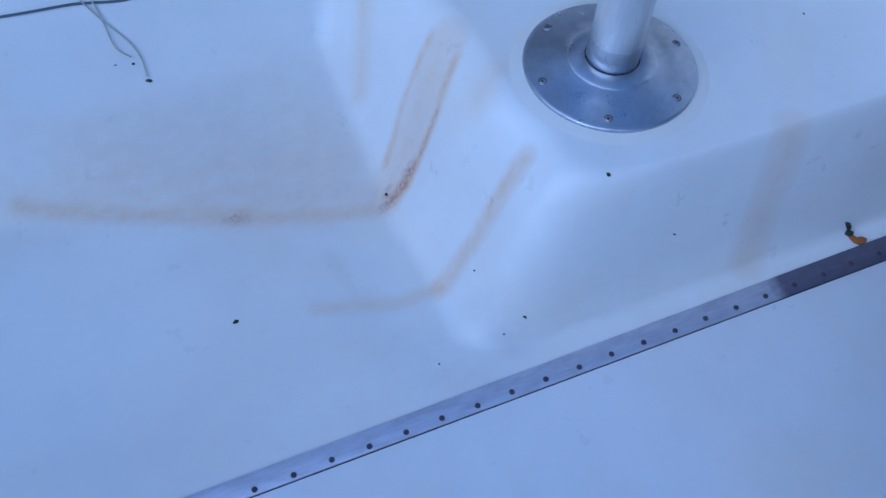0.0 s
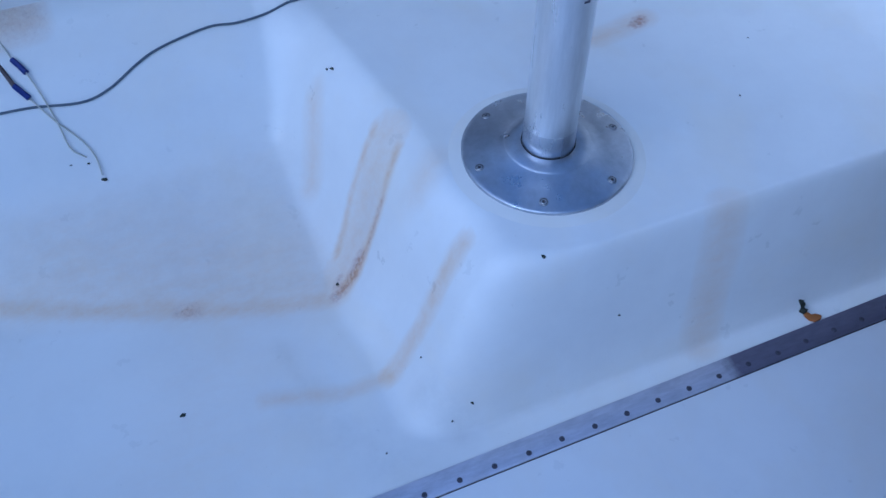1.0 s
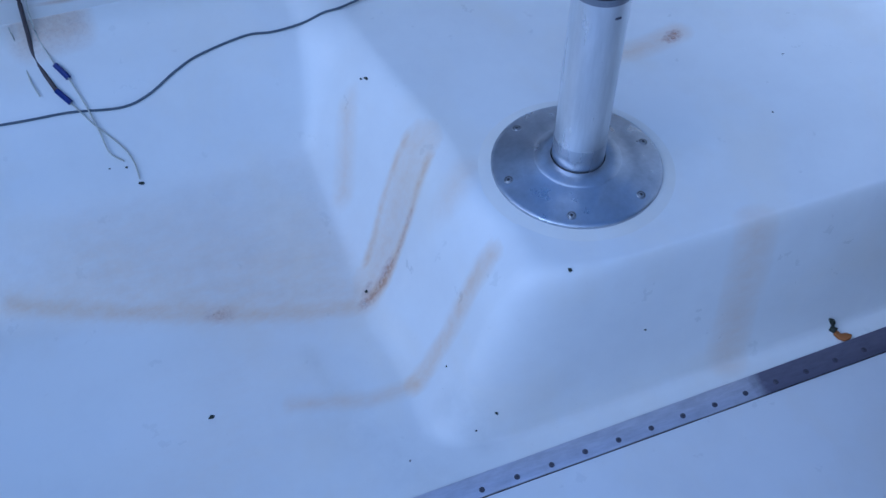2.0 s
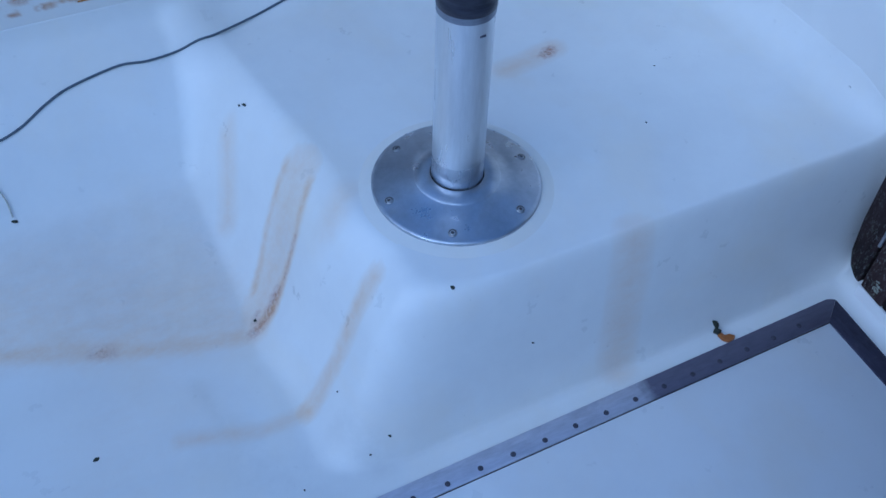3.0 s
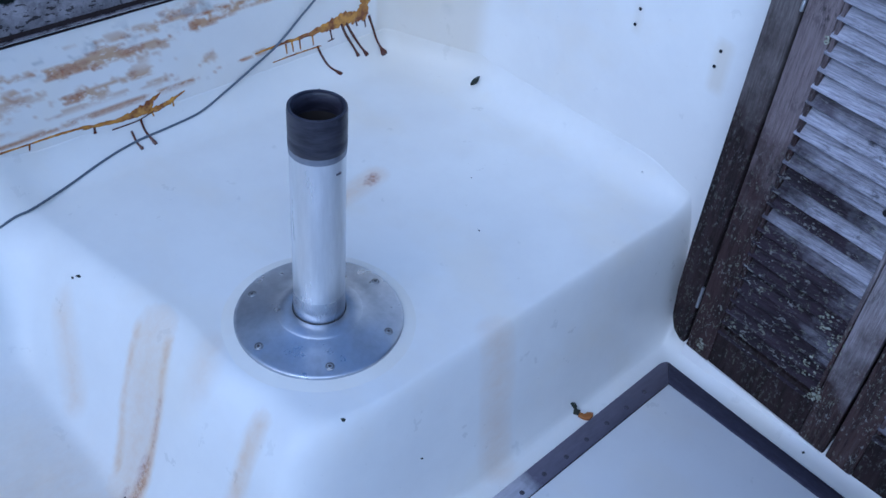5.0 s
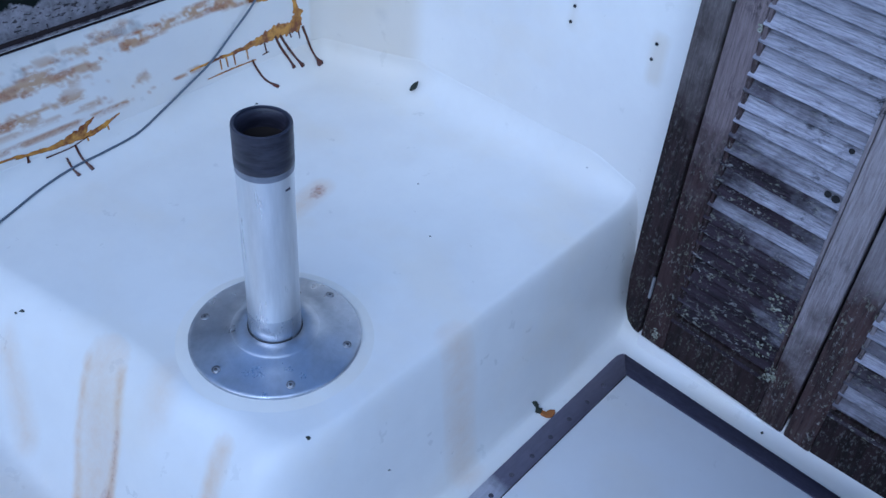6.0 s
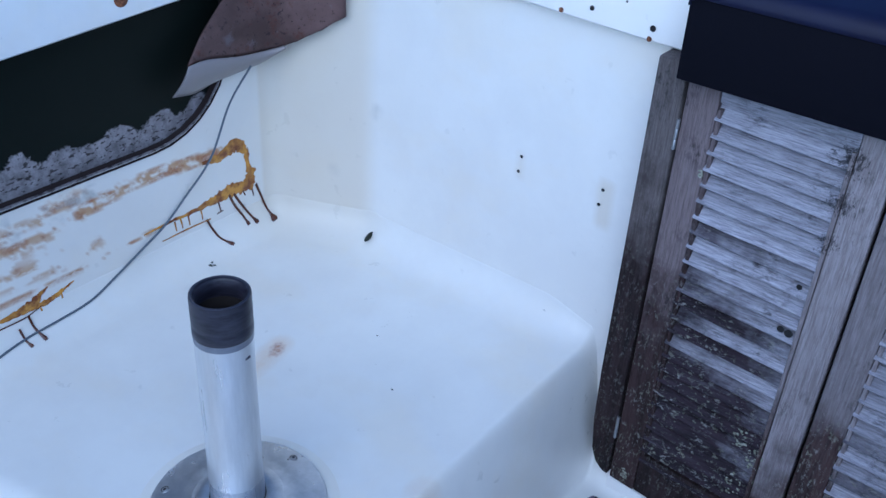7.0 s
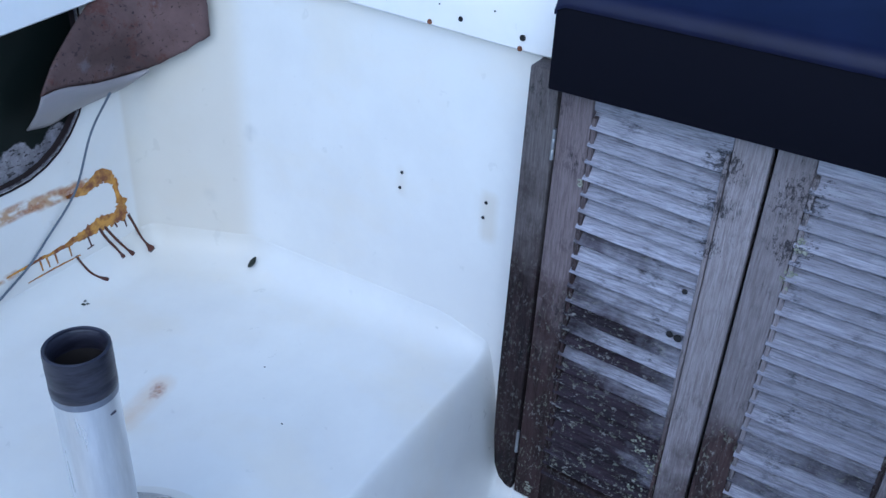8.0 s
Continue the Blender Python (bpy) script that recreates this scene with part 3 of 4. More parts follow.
def cap():
    """The white rim over the wall, following it round the corner, with its deck behind."""
    line = [p for i, p in enumerate(PROFILE) if i % 3 == 0]
    face = offset_profile(line, 0.022)
    bm = bmesh.new()
    rows = []
    for (x, y), (fx, fy) in zip(line, face):
        lo = 0.5060 + 0.03 * max(y, -0.2) if fx > 0.562 else 0.434 + 0.06 * fx + 0.047 * float(step(0.47, 0.56, fx))
        sx, sy = x - fx, y - fy
        k = Vector((sx, sy)).normalized()
        pts = [(fx + k.x * 0.03, fy + k.y * 0.03, lo + 0.004), (fx + k.x * 0.006, fy + k.y * 0.006, lo), (fx, fy, lo + 0.004), (fx, fy, 0.585),
               (fx + k.x * 0.006, fy + k.y * 0.006, 0.600), (fx + k.x * 0.02, fy + k.y * 0.02, 0.606), (fx + k.x * 0.5, fy + k.y * 0.5, 0.612)]
        rows.append([bm.verts.new(p) for p in pts])
    for a, b in zip(rows, rows[1:]):
        for j in range(6):
            bm.faces.new((a[j], a[j + 1], b[j + 1], b[j]))
    bmesh.ops.recalc_face_normals(bm, faces=bm.faces[:])
    return part("coaming", bm, GEL_CAP)


coaming = tagged(cap(), "glossy white gelcoat coaming rim with old screw holes", "boat coaming", kind="structure")

# the rest of the cockpit, behind and beside the camera, and an added shading block
part("wall_opposite", box_bm(-1.9, 0.62, -1.53, -1.45, -0.30, 0.60, 0.02), GEL_CAP)
tagged(bpy.data.objects["wall_opposite"], "white gelcoat cockpit side", "wall", kind="structure")
# unseen block, added to cut the light on the seat front and hatch
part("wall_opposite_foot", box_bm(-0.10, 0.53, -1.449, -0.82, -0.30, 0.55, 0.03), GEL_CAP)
tagged(bpy.data.objects["wall_opposite_foot"], "unseen white block added to keep light off the seat front", "wall", kind="structure")
part("wall_aft", box_bm(-1.93, -1.86, -1.45, 0.49, -0.30, 0.15, 0.02), GEL_CAP)
tagged(bpy.data.objects["wall_aft"], "white gelcoat transom", "wall", kind="structure")
part("wall_cabin", box_bm(0.60, 0.66, -1.45, -0.19, -0.30, 0.62, 0.0), GEL_CAP)
tagged(bpy.data.objects["wall_cabin"], "white cabin bulkhead behind the doors", "wall", kind="structure")


def ring_wall(outline, z0, z1):
    """An upright shell round an outline."""
    bm = bmesh.new()
    cx = sum(a for a, b in outline) / len(outline)
    cy = sum(b for a, b in outline) / len(outline)
    loops = []
    for k, z in ((1.0, z1), (0.985, (z0 + z1) / 2), (0.9, z0)):
        loops.append([bm.verts.new((cx + (a - cx) * k, cy + (b - cy) * k, z)) for a, b in outline])
    n = len(outline)
    for a, b in zip(loops, loops[1:]):
        for i in range(n):
            j = (i + 1) % n
            bm.faces.new((a[i], b[i], b[j], a[j]))
    bmesh.ops.recalc_face_normals(bm, faces=bm.faces[:])
    return bm


hull = tagged(part("hull", ring_wall([(-1.95, -1.95), (-1.0, -2.0), (1.15, -1.98), (1.15, 1.0), (-1.0, 1.01), (-1.95, 0.98)], -1.75, 0.604), GEL_CAP), "white gelcoat boat hull", "hull", kind="structure")
tagged(part("side_deck", box_bm(-1.94, 0.62, -1.99, -1.52, 0.560, 0.602, 0.01), GEL_CAP), "white side deck", "deck", kind="structure")
tagged(part("cabin_deck", box_bm(0.64, 1.14, -1.97, -0.20, 0.540, 0.598, 0.01), GEL_CAP), "white deck ahead of the doors", "deck", kind="structure")


def water():
    bm = bmesh.new()
    bmesh.ops.create_grid(bm, x_segments=2, y_segments=2, size=2000)
    for v in bm.verts:
        v.co.z = -1.6
    m = mat("water", (0.03, 0.05, 0.06), 0.15)
    n = Nodes(m)
    n.bump(n.noise(2.0, n.coords(), 4), 0.5, 0.1)
    return part("water", bm, m)


tagged(water(), "dark open water round the boat", "water", kind="structure")

# ---- hatch with its metal edging ----
hatch = empty("floor_hatch", (-0.25, -0.65, FLOOR_Z))
tagged(hatch, "white floor hatch lid edged with screwed aluminium strip", "hatch")


def under(ob, parent):
    ob.parent = parent
    ob.matrix_parent_inverse = Matrix.Translation(-parent.location)
    return ob


under(part("lid", box_bm(-1.2, 0.478, -1.1, -0.272, FLOOR_Z - 0.02, FLOOR_Z + 0.0016, 0.0012), GEL_HATCH), hatch)
strip = under(part("edge_strip", prism_bm([(-1.2, -0.2880), (0.4765, -0.2712), (0.513, -0.2432), (0.508, -0.2400), (0.500, -0.2370), (-1.2, -0.2640)], "z",
                                          FLOOR_Z - 0.002, FLOOR_Z + 0.0045, 0.0008), ALU_STRIP), hatch)
strip2 = under(part("edge_strip", prism_bm([(0.4768, -0.2716), (0.5132, -0.2438), (0.5060, -0.41), (0.4850, -1.1), (0.4640, -1.1)], "z",
                                           FLOOR_Z - 0.002, FLOOR_Z + 0.0042, 0.0008), STRIP_DARK, label="dark tarnished edging strip"), hatch)


under(part("joint", prism_bm([(-1.2, -0.2893), (0.4765, -0.2725), (0.4765, -0.2711), (-1.2, -0.2879)], "z", FLOOR_Z - 0.001, FLOOR_Z + 0.0019, 0.0003), RUBBER, label="dark joint between lid and strip"), hatch)


def screw_mesh(radius, metal):
    """A countersunk screw in its dished seat, with a cross slot."""
    bm = lathe_bm([(radius * 1.5, 0.0), (radius * 1.45, 0.0009), (radius * 1.2, 0.0009), (radius, 0.0003), (radius * 0.95, 0.0008), (radius * 0.5, 0.0011), (radius * 0.42, 0.0002), (0, 0.0002)], 14)
    me = bpy.data.meshes.new("screw")
    bm.to_mesh(me)
    bm.free()
    me.materials.append(metal)
    me.materials.append(SCREW_DARK)
    for p in me.polygons:
        r = math.hypot(p.center.x, p.center.y)
        p.material_index = 1 if r < radius * 0.62 or radius * 0.96 < r < radius * 1.15 else 0
        p.use_smooth = True
    return me


strip_screw = screw_mesh(0.0025, SCREW_DULL)
for k in range(-26, 7):
    s = new("screw", strip_screw)
    s.parent = hatch
    s.matrix_parent_inverse = Matrix.Translation(-hatch.location)
    s.location = (0.147 + 0.0472 * k, -0.2665 + 0.016 * (0.147 + 0.0472 * k) + 0.0006 * math.sin(k * 2.3), FLOOR_Z + 0.0044)

# ---- pedestal ----
pedestal = empty("table_pedestal", (-0.0010, 0.0002, 0.0))
tagged(pedestal, "brushed aluminium pedestal post on a round screwed base plate", "pedestal")
part("sealant_ring", lathe_bm([(0.127, -0.0004), (0.123, 0.0004), (0.118, 0.0016), (0.112, 0.0028), (0.105, 0.003), (0.105, -0.002)], 72), SEAL, pedestal, "cream sealant bead")
part("base_plate", lathe_bm([(0.1073, 0.0), (0.1088, 0.001), (0.1088, 0.0058), (0.1078, 0.0070), (0.1035, 0.0082), (0.075, 0.0142), (0.0562, 0.0180), (0.0550, 0.0188), (0.0535, 0.0200),
                             (0.0440, 0.0222), (0.0356, 0.0226), (0.0345, 0.0219), (0.0341, 0.017), (0.0341, 0.004)], 96), ALU_BASE, pedestal)
part("joint_gap", lathe_bm([(0.0346, 0.0198), (0.0315, 0.0201)], 64), DARK, pedestal, "dark gap round the post")
part("post", lathe_bm([(0.0322, 0.010), (0.0326, 0.020), (0.0326, 0.060), (0.0324, 0.062), (0.0322, 0.262), (0.0325, 0.2635), (0.0325, 0.2665), (0.0316, 0.268)], 72), ALU_PIPE, pedestal)
part("foot_band", lathe_bm([(0.0326, 0.012), (0.0331, 0.014), (0.0331, 0.030), (0.0328, 0.054), (0.0325, 0.0555)], 64), ALU_FOOT, pedestal, "brighter polished foot of the post")
part("tape_edge", lathe_bm([(0.0323, 0.2645), (0.0328, 0.265), (0.0330, 0.2725), (0.0326, 0.274)], 64), TAPE_EDGE, pedestal, "grey lower edge of the tape")
part("tape_sleeve", lathe_bm([(0.0324, 0.2722), (0.0333, 0.2735), (0.0334, 0.284), (0.0328, 0.286), (0.0332, 0.2885), (0.0334, 0.306), (0.0331, 0.3085), (0.0333, 0.318), (0.0328, 0.3222), (0.0312, 0.3232), (0.0292, 0.3222), (0.0286, 0.317),
                              (0.0278, 0.300), (0.0283, 0.297)], 72), TAPE, pedestal, "worn black tape sleeve")
part("tape_fold", lathe_bm([(0.0291, 0.3205), (0.0278, 0.3185), (0.0268, 0.309), (0.0279, 0.301)], 40), TAPE, pedestal, "loose end of tape folded into the post")
part("bore", lathe_bm([(0.0284, 0.300), (0.0279, 0.29), (0.0279, 0.03), (0, 0.028)], 48), BORE, pedestal, "dark rusty inside of the post")
part("nick", box_bm(0.0010, 0.0085, -0.0325, -0.0300, 0.2465, 0.2495, 0.0007), SCREW_DULL, pedestal, "small dark nick")
base_screw = screw_mesh(0.0040, HINGE_STEEL)
for k in (0, 1, 2, 3, 4, 5):
    an = radians(0.6 + 60 * k)
    s = new("screw", base_screw)
    s.parent = pedestal
    s.location = (0.0940 * math.cos(an), 0.0940 * math.sin(an), 0.0103)
    s.rotation_euler = (0.0, 0.18, an)

# ---- louvred doors ----
DOOR_X = 0.540
jamb_line = [(-0.2060, 0.499), (-0.2045, 0.0), (-0.2065, -0.10), (-0.2125, -0.160), (-0.222, -0.184), (-0.236, -0.1960), (-0.2465, -0.1985), (-0.2465, 0.499)]
jamb = tagged(part("door_jamb", prism_bm(jamb_line, "x", DOOR_X - 0.002, 0.592, 0.003), TEAK_JAMB), "dark weathered teak door jamb rounded at the foot", "door jamb", kind="structure")
# black slab added close behind the slats in place of the cabin's darkness
tagged(part("door_dark_slab", box_bm(0.5665, 0.60, -1.40, -0.2470, -0.236, 0.60), DARK), "black slab standing in for the unlit cabin behind the doors", "interior", kind="structure")


def foot(y):
    """The sill falls away from the jamb."""
    return max(-0.1995 - 0.092 * (-0.2475 - y), -0.2300)


sill = tagged(part("door_sill", prism_bm([(-1.40, -0.245), (-0.2475, -0.245), (-0.2475, foot(-0.2475) - 0.0015), (-0.58, foot(-0.58) - 0.0015), (-1.40, -0.2315)], "x", 0.541, 0.60, 0.001), GEL_CAP), "white gelcoat lip under the doors", "sill", kind="structure")


def slat_mesh(width, material):
    """A tilted louvre blade with rounded long edges and slightly ragged lower edge."""
    bm = bmesh.new()
    sec = [(-0.0005, -0.0145), (0.0010, -0.0160), (0.0036, -0.0158), (0.0250, 0.0105), (0.0245, 0.0122), (0.0215, 0.0120)]
    n = 10
    rnd = random.Random(5)
    rings = []
    for i in range(n + 1):
        y = -width / 2 + width * i / n
        j = rnd.uniform(-0.0002, 0.0002)
        rings.append([bm.verts.new((x + (j if k < 3 else 0), y, z + (j if k < 3 else 0))) for k, (x, z) in enumerate(sec)])
    for a, b in zip(rings, rings[1:]):
        for k in range(6):
            l = (k + 1) % 6
            bm.faces.new((a[k], a[l], b[l], b[k]))
    bm.faces.new(rings[0])
    bm.faces.new(rings[-1])
    bmesh.ops.recalc_face_normals(bm, faces=bm.faces[:])
    me = bpy.data.meshes.new("slat")
    bm.to_mesh(me)
    bm.free()
    me.materials.append(material)
    me.polygons.foreach_set("use_smooth", [True] * len(me.polygons))
    me.set_sharp_from_angle(angle=radians(35))
    return me


def hinge(parent, y, z):
    part("hinge", lathe_bm([(0, -0.022), (0.0026, -0.021), (0.0026, -0.008), (0.0022, -0.0075), (0.0026, -0.007), (0.0026, 0.007), (0.0022, 0.0075), (0.0026, 0.008), (0.0026, 0.021), (0, 0.022)], 12),
         HINGE_STEEL, parent, "small steel butt hinge").location = Vector((DOOR_X - 0.002, y, z)) - parent.location


def louvred_door(y_hi, y_lo, label, hinge_y, stile_a, stile_b, slat, sag):
    """Two stiles, two rails and a ladder of louvres."""
    d = empty("louvred_door", (DOOR_X, (y_hi + y_lo) / 2, -0.205))
    tagged(d, label, "door", "louvred doors")
    z1 = 0.540
    w = 0.043
    under(part("stile", prism_bm([(y_hi - w, foot(y_hi - w)), (y_hi, foot(y_hi)), (y_hi, z1), (y_hi - w, z1)], "x", DOOR_X, DOOR_X + 0.026, 0.0025), stile_a), d)
    under(part("stile", prism_bm([(y_lo, foot(y_lo)), (y_lo + w, foot(y_lo + w)), (y_lo + w, z1), (y_lo, z1)], "x", DOOR_X, DOOR_X + 0.026, 0.0025), stile_b), d)
    lo, hi = y_lo + w + 0.0004, y_hi - w - 0.0004
    under(part("bottom_rail", prism_bm([(lo, foot(lo) + 0.001), (hi, foot(hi) + 0.001), (hi, -0.130 + sag * 0.085), (lo, -0.130 - sag * 0.085)], "x", DOOR_X + 0.0015, DOOR_X + 0.025, 0.002), TEAK_JAMB), d)
    under(part("top_rail", prism_bm([(lo, 0.456 - sag * 0.085), (hi, 0.456 + sag * 0.085), (hi, z1 - 0.001), (lo, z1 - 0.001)], "x", DOOR_X + 0.0015, DOOR_X + 0.025, 0.002), slat), d)
    for yb, proud, wood in ((lo + 0.003, -0.0012, stile_b), (hi - 0.003, 0.0008, stile_a)):
        under(part("bead", box_bm(DOOR_X + proud, DOOR_X + 0.022, yb - 0.0028, yb + 0.0028, -0.127, 0.452, 0.001), wood), d)
    me = slat_mesh(hi - lo - 0.0030, slat)
    pitch, count = 0.0230, 26
    for k in range(count):
        s = new("slat", me)
        s.parent = d
        z = 0.4480 - pitch * k
        s.matrix_parent_inverse = Matrix.Identity(4)
        s.location = Vector((DOOR_X - 0.0015 + random.uniform(-0.0006, 0.0006), (lo + hi) / 2 + 0.0024, z + random.uniform(-0.0006, 0.0006))) - d.location
        s.rotation_euler = (sag + random.uniform(-0.005, 0.005), random.uniform(-0.05, 0.05), 0)
    for z in (0.405, -0.095):
        hinge(d, hinge_y, z)
    return d


louvred_door(-0.2500, -0.5065, "weathered grey-brown teak louvred door beside the jamb", -0.2480, TEAK_STILE, TEAK_STILE_GREY, TEAK_SLAT, 0.058)
louvred_door(-0.5110, -0.7675, "silvery weathered teak louvred door with lichen", -0.7700, TEAK_STILE_GREY, TEAK_STILE_GREY, TEAK_SLAT_GREY, 0.02)

# ---- companionway hood ----
hood = empty("sliding_hatch", (0.50, -0.65, 0.508))
tagged(hood, "dark sliding hatch over the doors, navy sky tint painted on top, black front panel", "hatch")
under(part("front_panel", prism_bm([(-1.30, 0.491), (-0.2485, 0.491), (-0.2480, 0.586), (-0.2500, 0.5895), (-0.256, 0.5912), (-1.30, 0.5912)], "x", 0.500, 0.530, 0.002), BLACK_PANEL), hood)
def shell_bm():
    """The curved top: a lip that rolls over the front and falls away at its end."""
    prof = arc_between((0.4985, 0.590), (0.4985, 0.610), (0.516, 0.615), 7) + [(0.60, 0.642), (0.75, 0.674), (0.95, 0.700)]
    r = 0.016
    ends = [-0.2470 - r * (1 - math.cos(radians(a))) for a in range(0, 91, 10)] + [-0.40, -0.65, -0.95, -1.30]
    bm = bmesh.new()
    rows = []
    for y in ends:
        g = max(0.0, r - (-0.2470 - y))
        drop = r - math.sqrt(max(r * r - g * g, 0.0))
        rows.append([bm.verts.new((x, y, max(z - drop, 0.586 + 0.02 * (x - 0.4985)))) for x, z in prof])
    for a, b in zip(rows, rows[1:]):
        for k in range(len(prof) - 1):
            bm.faces.new((a[k], a[k + 1], b[k + 1], b[k]))
    bmesh.ops.recalc_face_normals(bm, faces=bm.faces[:])
    if sum(f.normal.z for f in bm.faces) < 0:
        bmesh.ops.reverse_faces(bm, faces=bm.faces[:])
    return bm


shell = under(part("top_shell", shell_bm(), NAVY), hood)
shell_mod = shell.modifiers.new("thickness", "SOLIDIFY")
shell_mod.thickness, shell_mod.offset = 0.006, -1.0

# ---- window with its gasket and torn lining ----
window = empty("window_1", (0.0, SIDE_Y, 0.226))
tagged(window, "dark side window with peeling film along its foot", "window", kind="structure")


def round_rect(x0, x1, z0, z1, r, n=8):
    pts = []
    for cx, cz, a0 in ((x1 - r, z0 + r, -90), (x1 - r, z1 - r, 0), (x0 + r, z1 - r, 90), (x0 + r, z0 + r, 180)):
        pts += [(cx + r * math.cos(radians(a0 + 90 * i / n)), cz + r * math.sin(radians(a0 + 90 * i / n))) for i in range(n + 1)]
    return pts


def ring_bm(outer, inner, y0, y1):
    bm = bmesh.new()
    loops = [[bm.verts.new((x, y, z)) for x, z in line] for line, y in ((outer, y1), (outer, y0), (inner, y0), (inner, y1))]
    n = len(outer)
    for a, b in zip(loops, loops[1:] + loops[:1]):
        for i in range(n):
            j = (i + 1) % n
            bm.faces.new((a[i], a[j], b[j], b[i]))
    bmesh.ops.recalc_face_normals(bm, faces=bm.faces[:])
    bmesh.ops.bevel(bm, geom=[e for e in bm.edges if e.calc_face_angle(0) > 1.0], offset=0.0015, segments=2, affect="EDGES")
    return bm


x0, x1, z0, z1, r0 = WIN
def window_ring(name, out, inn, front, material, label=""):
    return under(part(name, ring_bm(round_rect(x0 - out, x1 + out, z0 - out, z1 + out, r0 + out), round_rect(x0 + inn, x1 - inn, z0 + inn, z1 - inn, r0 - inn), SIDE_Y - front, SIDE_Y + 0.0125), material, label=label), window)


# outer dark ring: the thin shadow line round the grey lip, made solid
window_ring("gasket_shadow", 0.0070, -0.0032, 0.0022, RUBBER)
window_ring("rebate", 0.0030, 0.0030, 0.0014, GASKET_GREY, "grimy grey inner lip of the window")
window_ring("seal", -0.0032, 0.0048, 0.0018, RUBBER, "thin black seal against the pane")
sheet = part("pane", box_bm(x0 - 0.03, x1 + 0.03, -0.004, 0.004, 0, 0.32, 0.001), WINDOW_SHEET, window, "dark pane with grey-white peeling film")
sheet.location = (0, 0.0125, 0.002)


def along(points, u):
    """A point at share u of a line through points."""
    f = u * (len(points) - 1)
    i = min(int(f), len(points) - 2)
    return Vector(points[i]).lerp(Vector(points[i + 1]), f - i)


FOOT = [tuple(v) for v in smooth_line([(0.331, 0.458, 0.354), (0.366, 0.454, 0.357), (0.422, 0.452, 0.347), (0.480, 0.450, 0.342), (0.507, 0.431, 0.349), (0.531, 0.390, 0.373), (0.558, 0.340, 0.409)], 6)]
CURL = [tuple(v) for v in smooth_line([(0.309, 0.472, 0.306), (0.345, 0.466, 0.304), (0.384, 0.462, 0.313), (0.437, 0.460, 0.317), (0.482, 0.456, 0.322), (0.509, 0.434, 0.344)], 6)]
HEAD = [tuple(v) for v in smooth_line([(0.446, 0.467, 0.461), (0.513, 0.444, 0.476), (0.534, 0.393, 0.498), (0.555, 0.342, 0.520)], 6)]


def flap():
    """Torn lining that has come away at the window's corner."""
    bm = bmesh.new()
    nu, nv = 36, 18
    rows = []
    for i in range(nu + 1):
        u = i / nu
        row = []
        for j in range(nv + 1):
            v = j / nv
            p = along(FOOT, u).lerp(along(HEAD, u), v)
            p += Vector((0.5, 0.8, 0)) * ((noise.noise((u * 5, v * 4, 2.0)) * 0.005 - 0.004) * math.sin(math.pi * v))
            p.x -= 0.012 * math.sin(math.pi * v) * (1 - u) ** 3
            p.z += noise.noise((u * 22, 4.0, 1.0)) * 0.003 * (1 - v)
            row.append(bm.verts.new(p))
        rows.append(row)
    for a, b in zip(rows, rows[1:]):
        for j in range(nv):
            bm.faces.new((a[j], a[j + 1], b[j + 1], b[j]))
    bmesh.ops.recalc_face_normals(bm, faces=bm.faces[:])
    return bm


lining = empty("torn_lining", (0.42, 0.43, 0.33))
tagged(lining, "torn rust-spotted brown vinyl lining hanging over the window corner", "lining")
sheet2 = under(part("sheet", flap(), FLAP), lining)
so = sheet2.modifiers.new("thickness", "SOLIDIFY")
so.thickness = 0.003


def curl():
    bm = bmesh.new()
    rows = []
    n, m = 30, 8
    for i in range(n + 1):
        u = i / n
        row = []
        for j in range(m + 1):
            v = j / m
            p = along(FOOT, u * 0.66).lerp(along(CURL, u), v)
            p += Vector((-0.003, -0.010, 0.002)) * math.sin(math.pi * (0.15 + 0.85 * v))
            row.append(bm.verts.new(p))
        rows.append(row)
    for a, b in zip(rows, rows[1:]):
        for j in range(m):
            bm.faces.new((a[j], a[j + 1], b[j + 1], b[j]))
    bmesh.ops.recalc_face_normals(bm, faces=bm.faces[:])
    return bm


roll = under(part("curled_edge", curl(), FLAP_BACK, label="pale curled underside"), lining)
roll.modifiers.new("thickness", "SOLIDIFY").thickness = 0.002

# ---- dried glue runs on the side wall ----
glue = empty("dried_glue", (0.40, SIDE_Y, 0.08))
tagged(glue, "amber dried glue with dark runs down the wall", "glue")
NORMAL_Y = Vector((0, 1, 0))


def cove_y(x, z):
    """Where the wall, or the curve at its foot, lies at height z."""
    y = SIDE_Y - 0.0004 - 0.008 * (max(x - 0.483, 0.0) / 0.026) ** 2
    z = max(z, 0.003)
    while y > 0.40 and float(liner_height(np.array([x]), np.array([y]))[0]) > z:
        y -= 0.0008
    return y - 0.0012 * (y < SIDE_Y - 0.0006)


def run(points, r0, r1, material, bead=0.0):
    """A flattened run of glue on the wall, from (x, z) pairs, ending in a bead."""
    line = smooth_line([(x, cove_y(x, z), max(z, 0.003)) for x, z in points], 6)
    n = len(line) - 1
    radii = [r0 + (r1 - r0) * i / n for i in range(n + 1)]
    if bead:
        for i in range(n + 1):
            radii[i] += bead * math.exp(-((n - i) / 2.2) ** 2) * (1.0 if i < n else 0.55)
    under(part("run", tube_bm(line, radii, 8, 0.35, NORMAL_Y), material), glue)


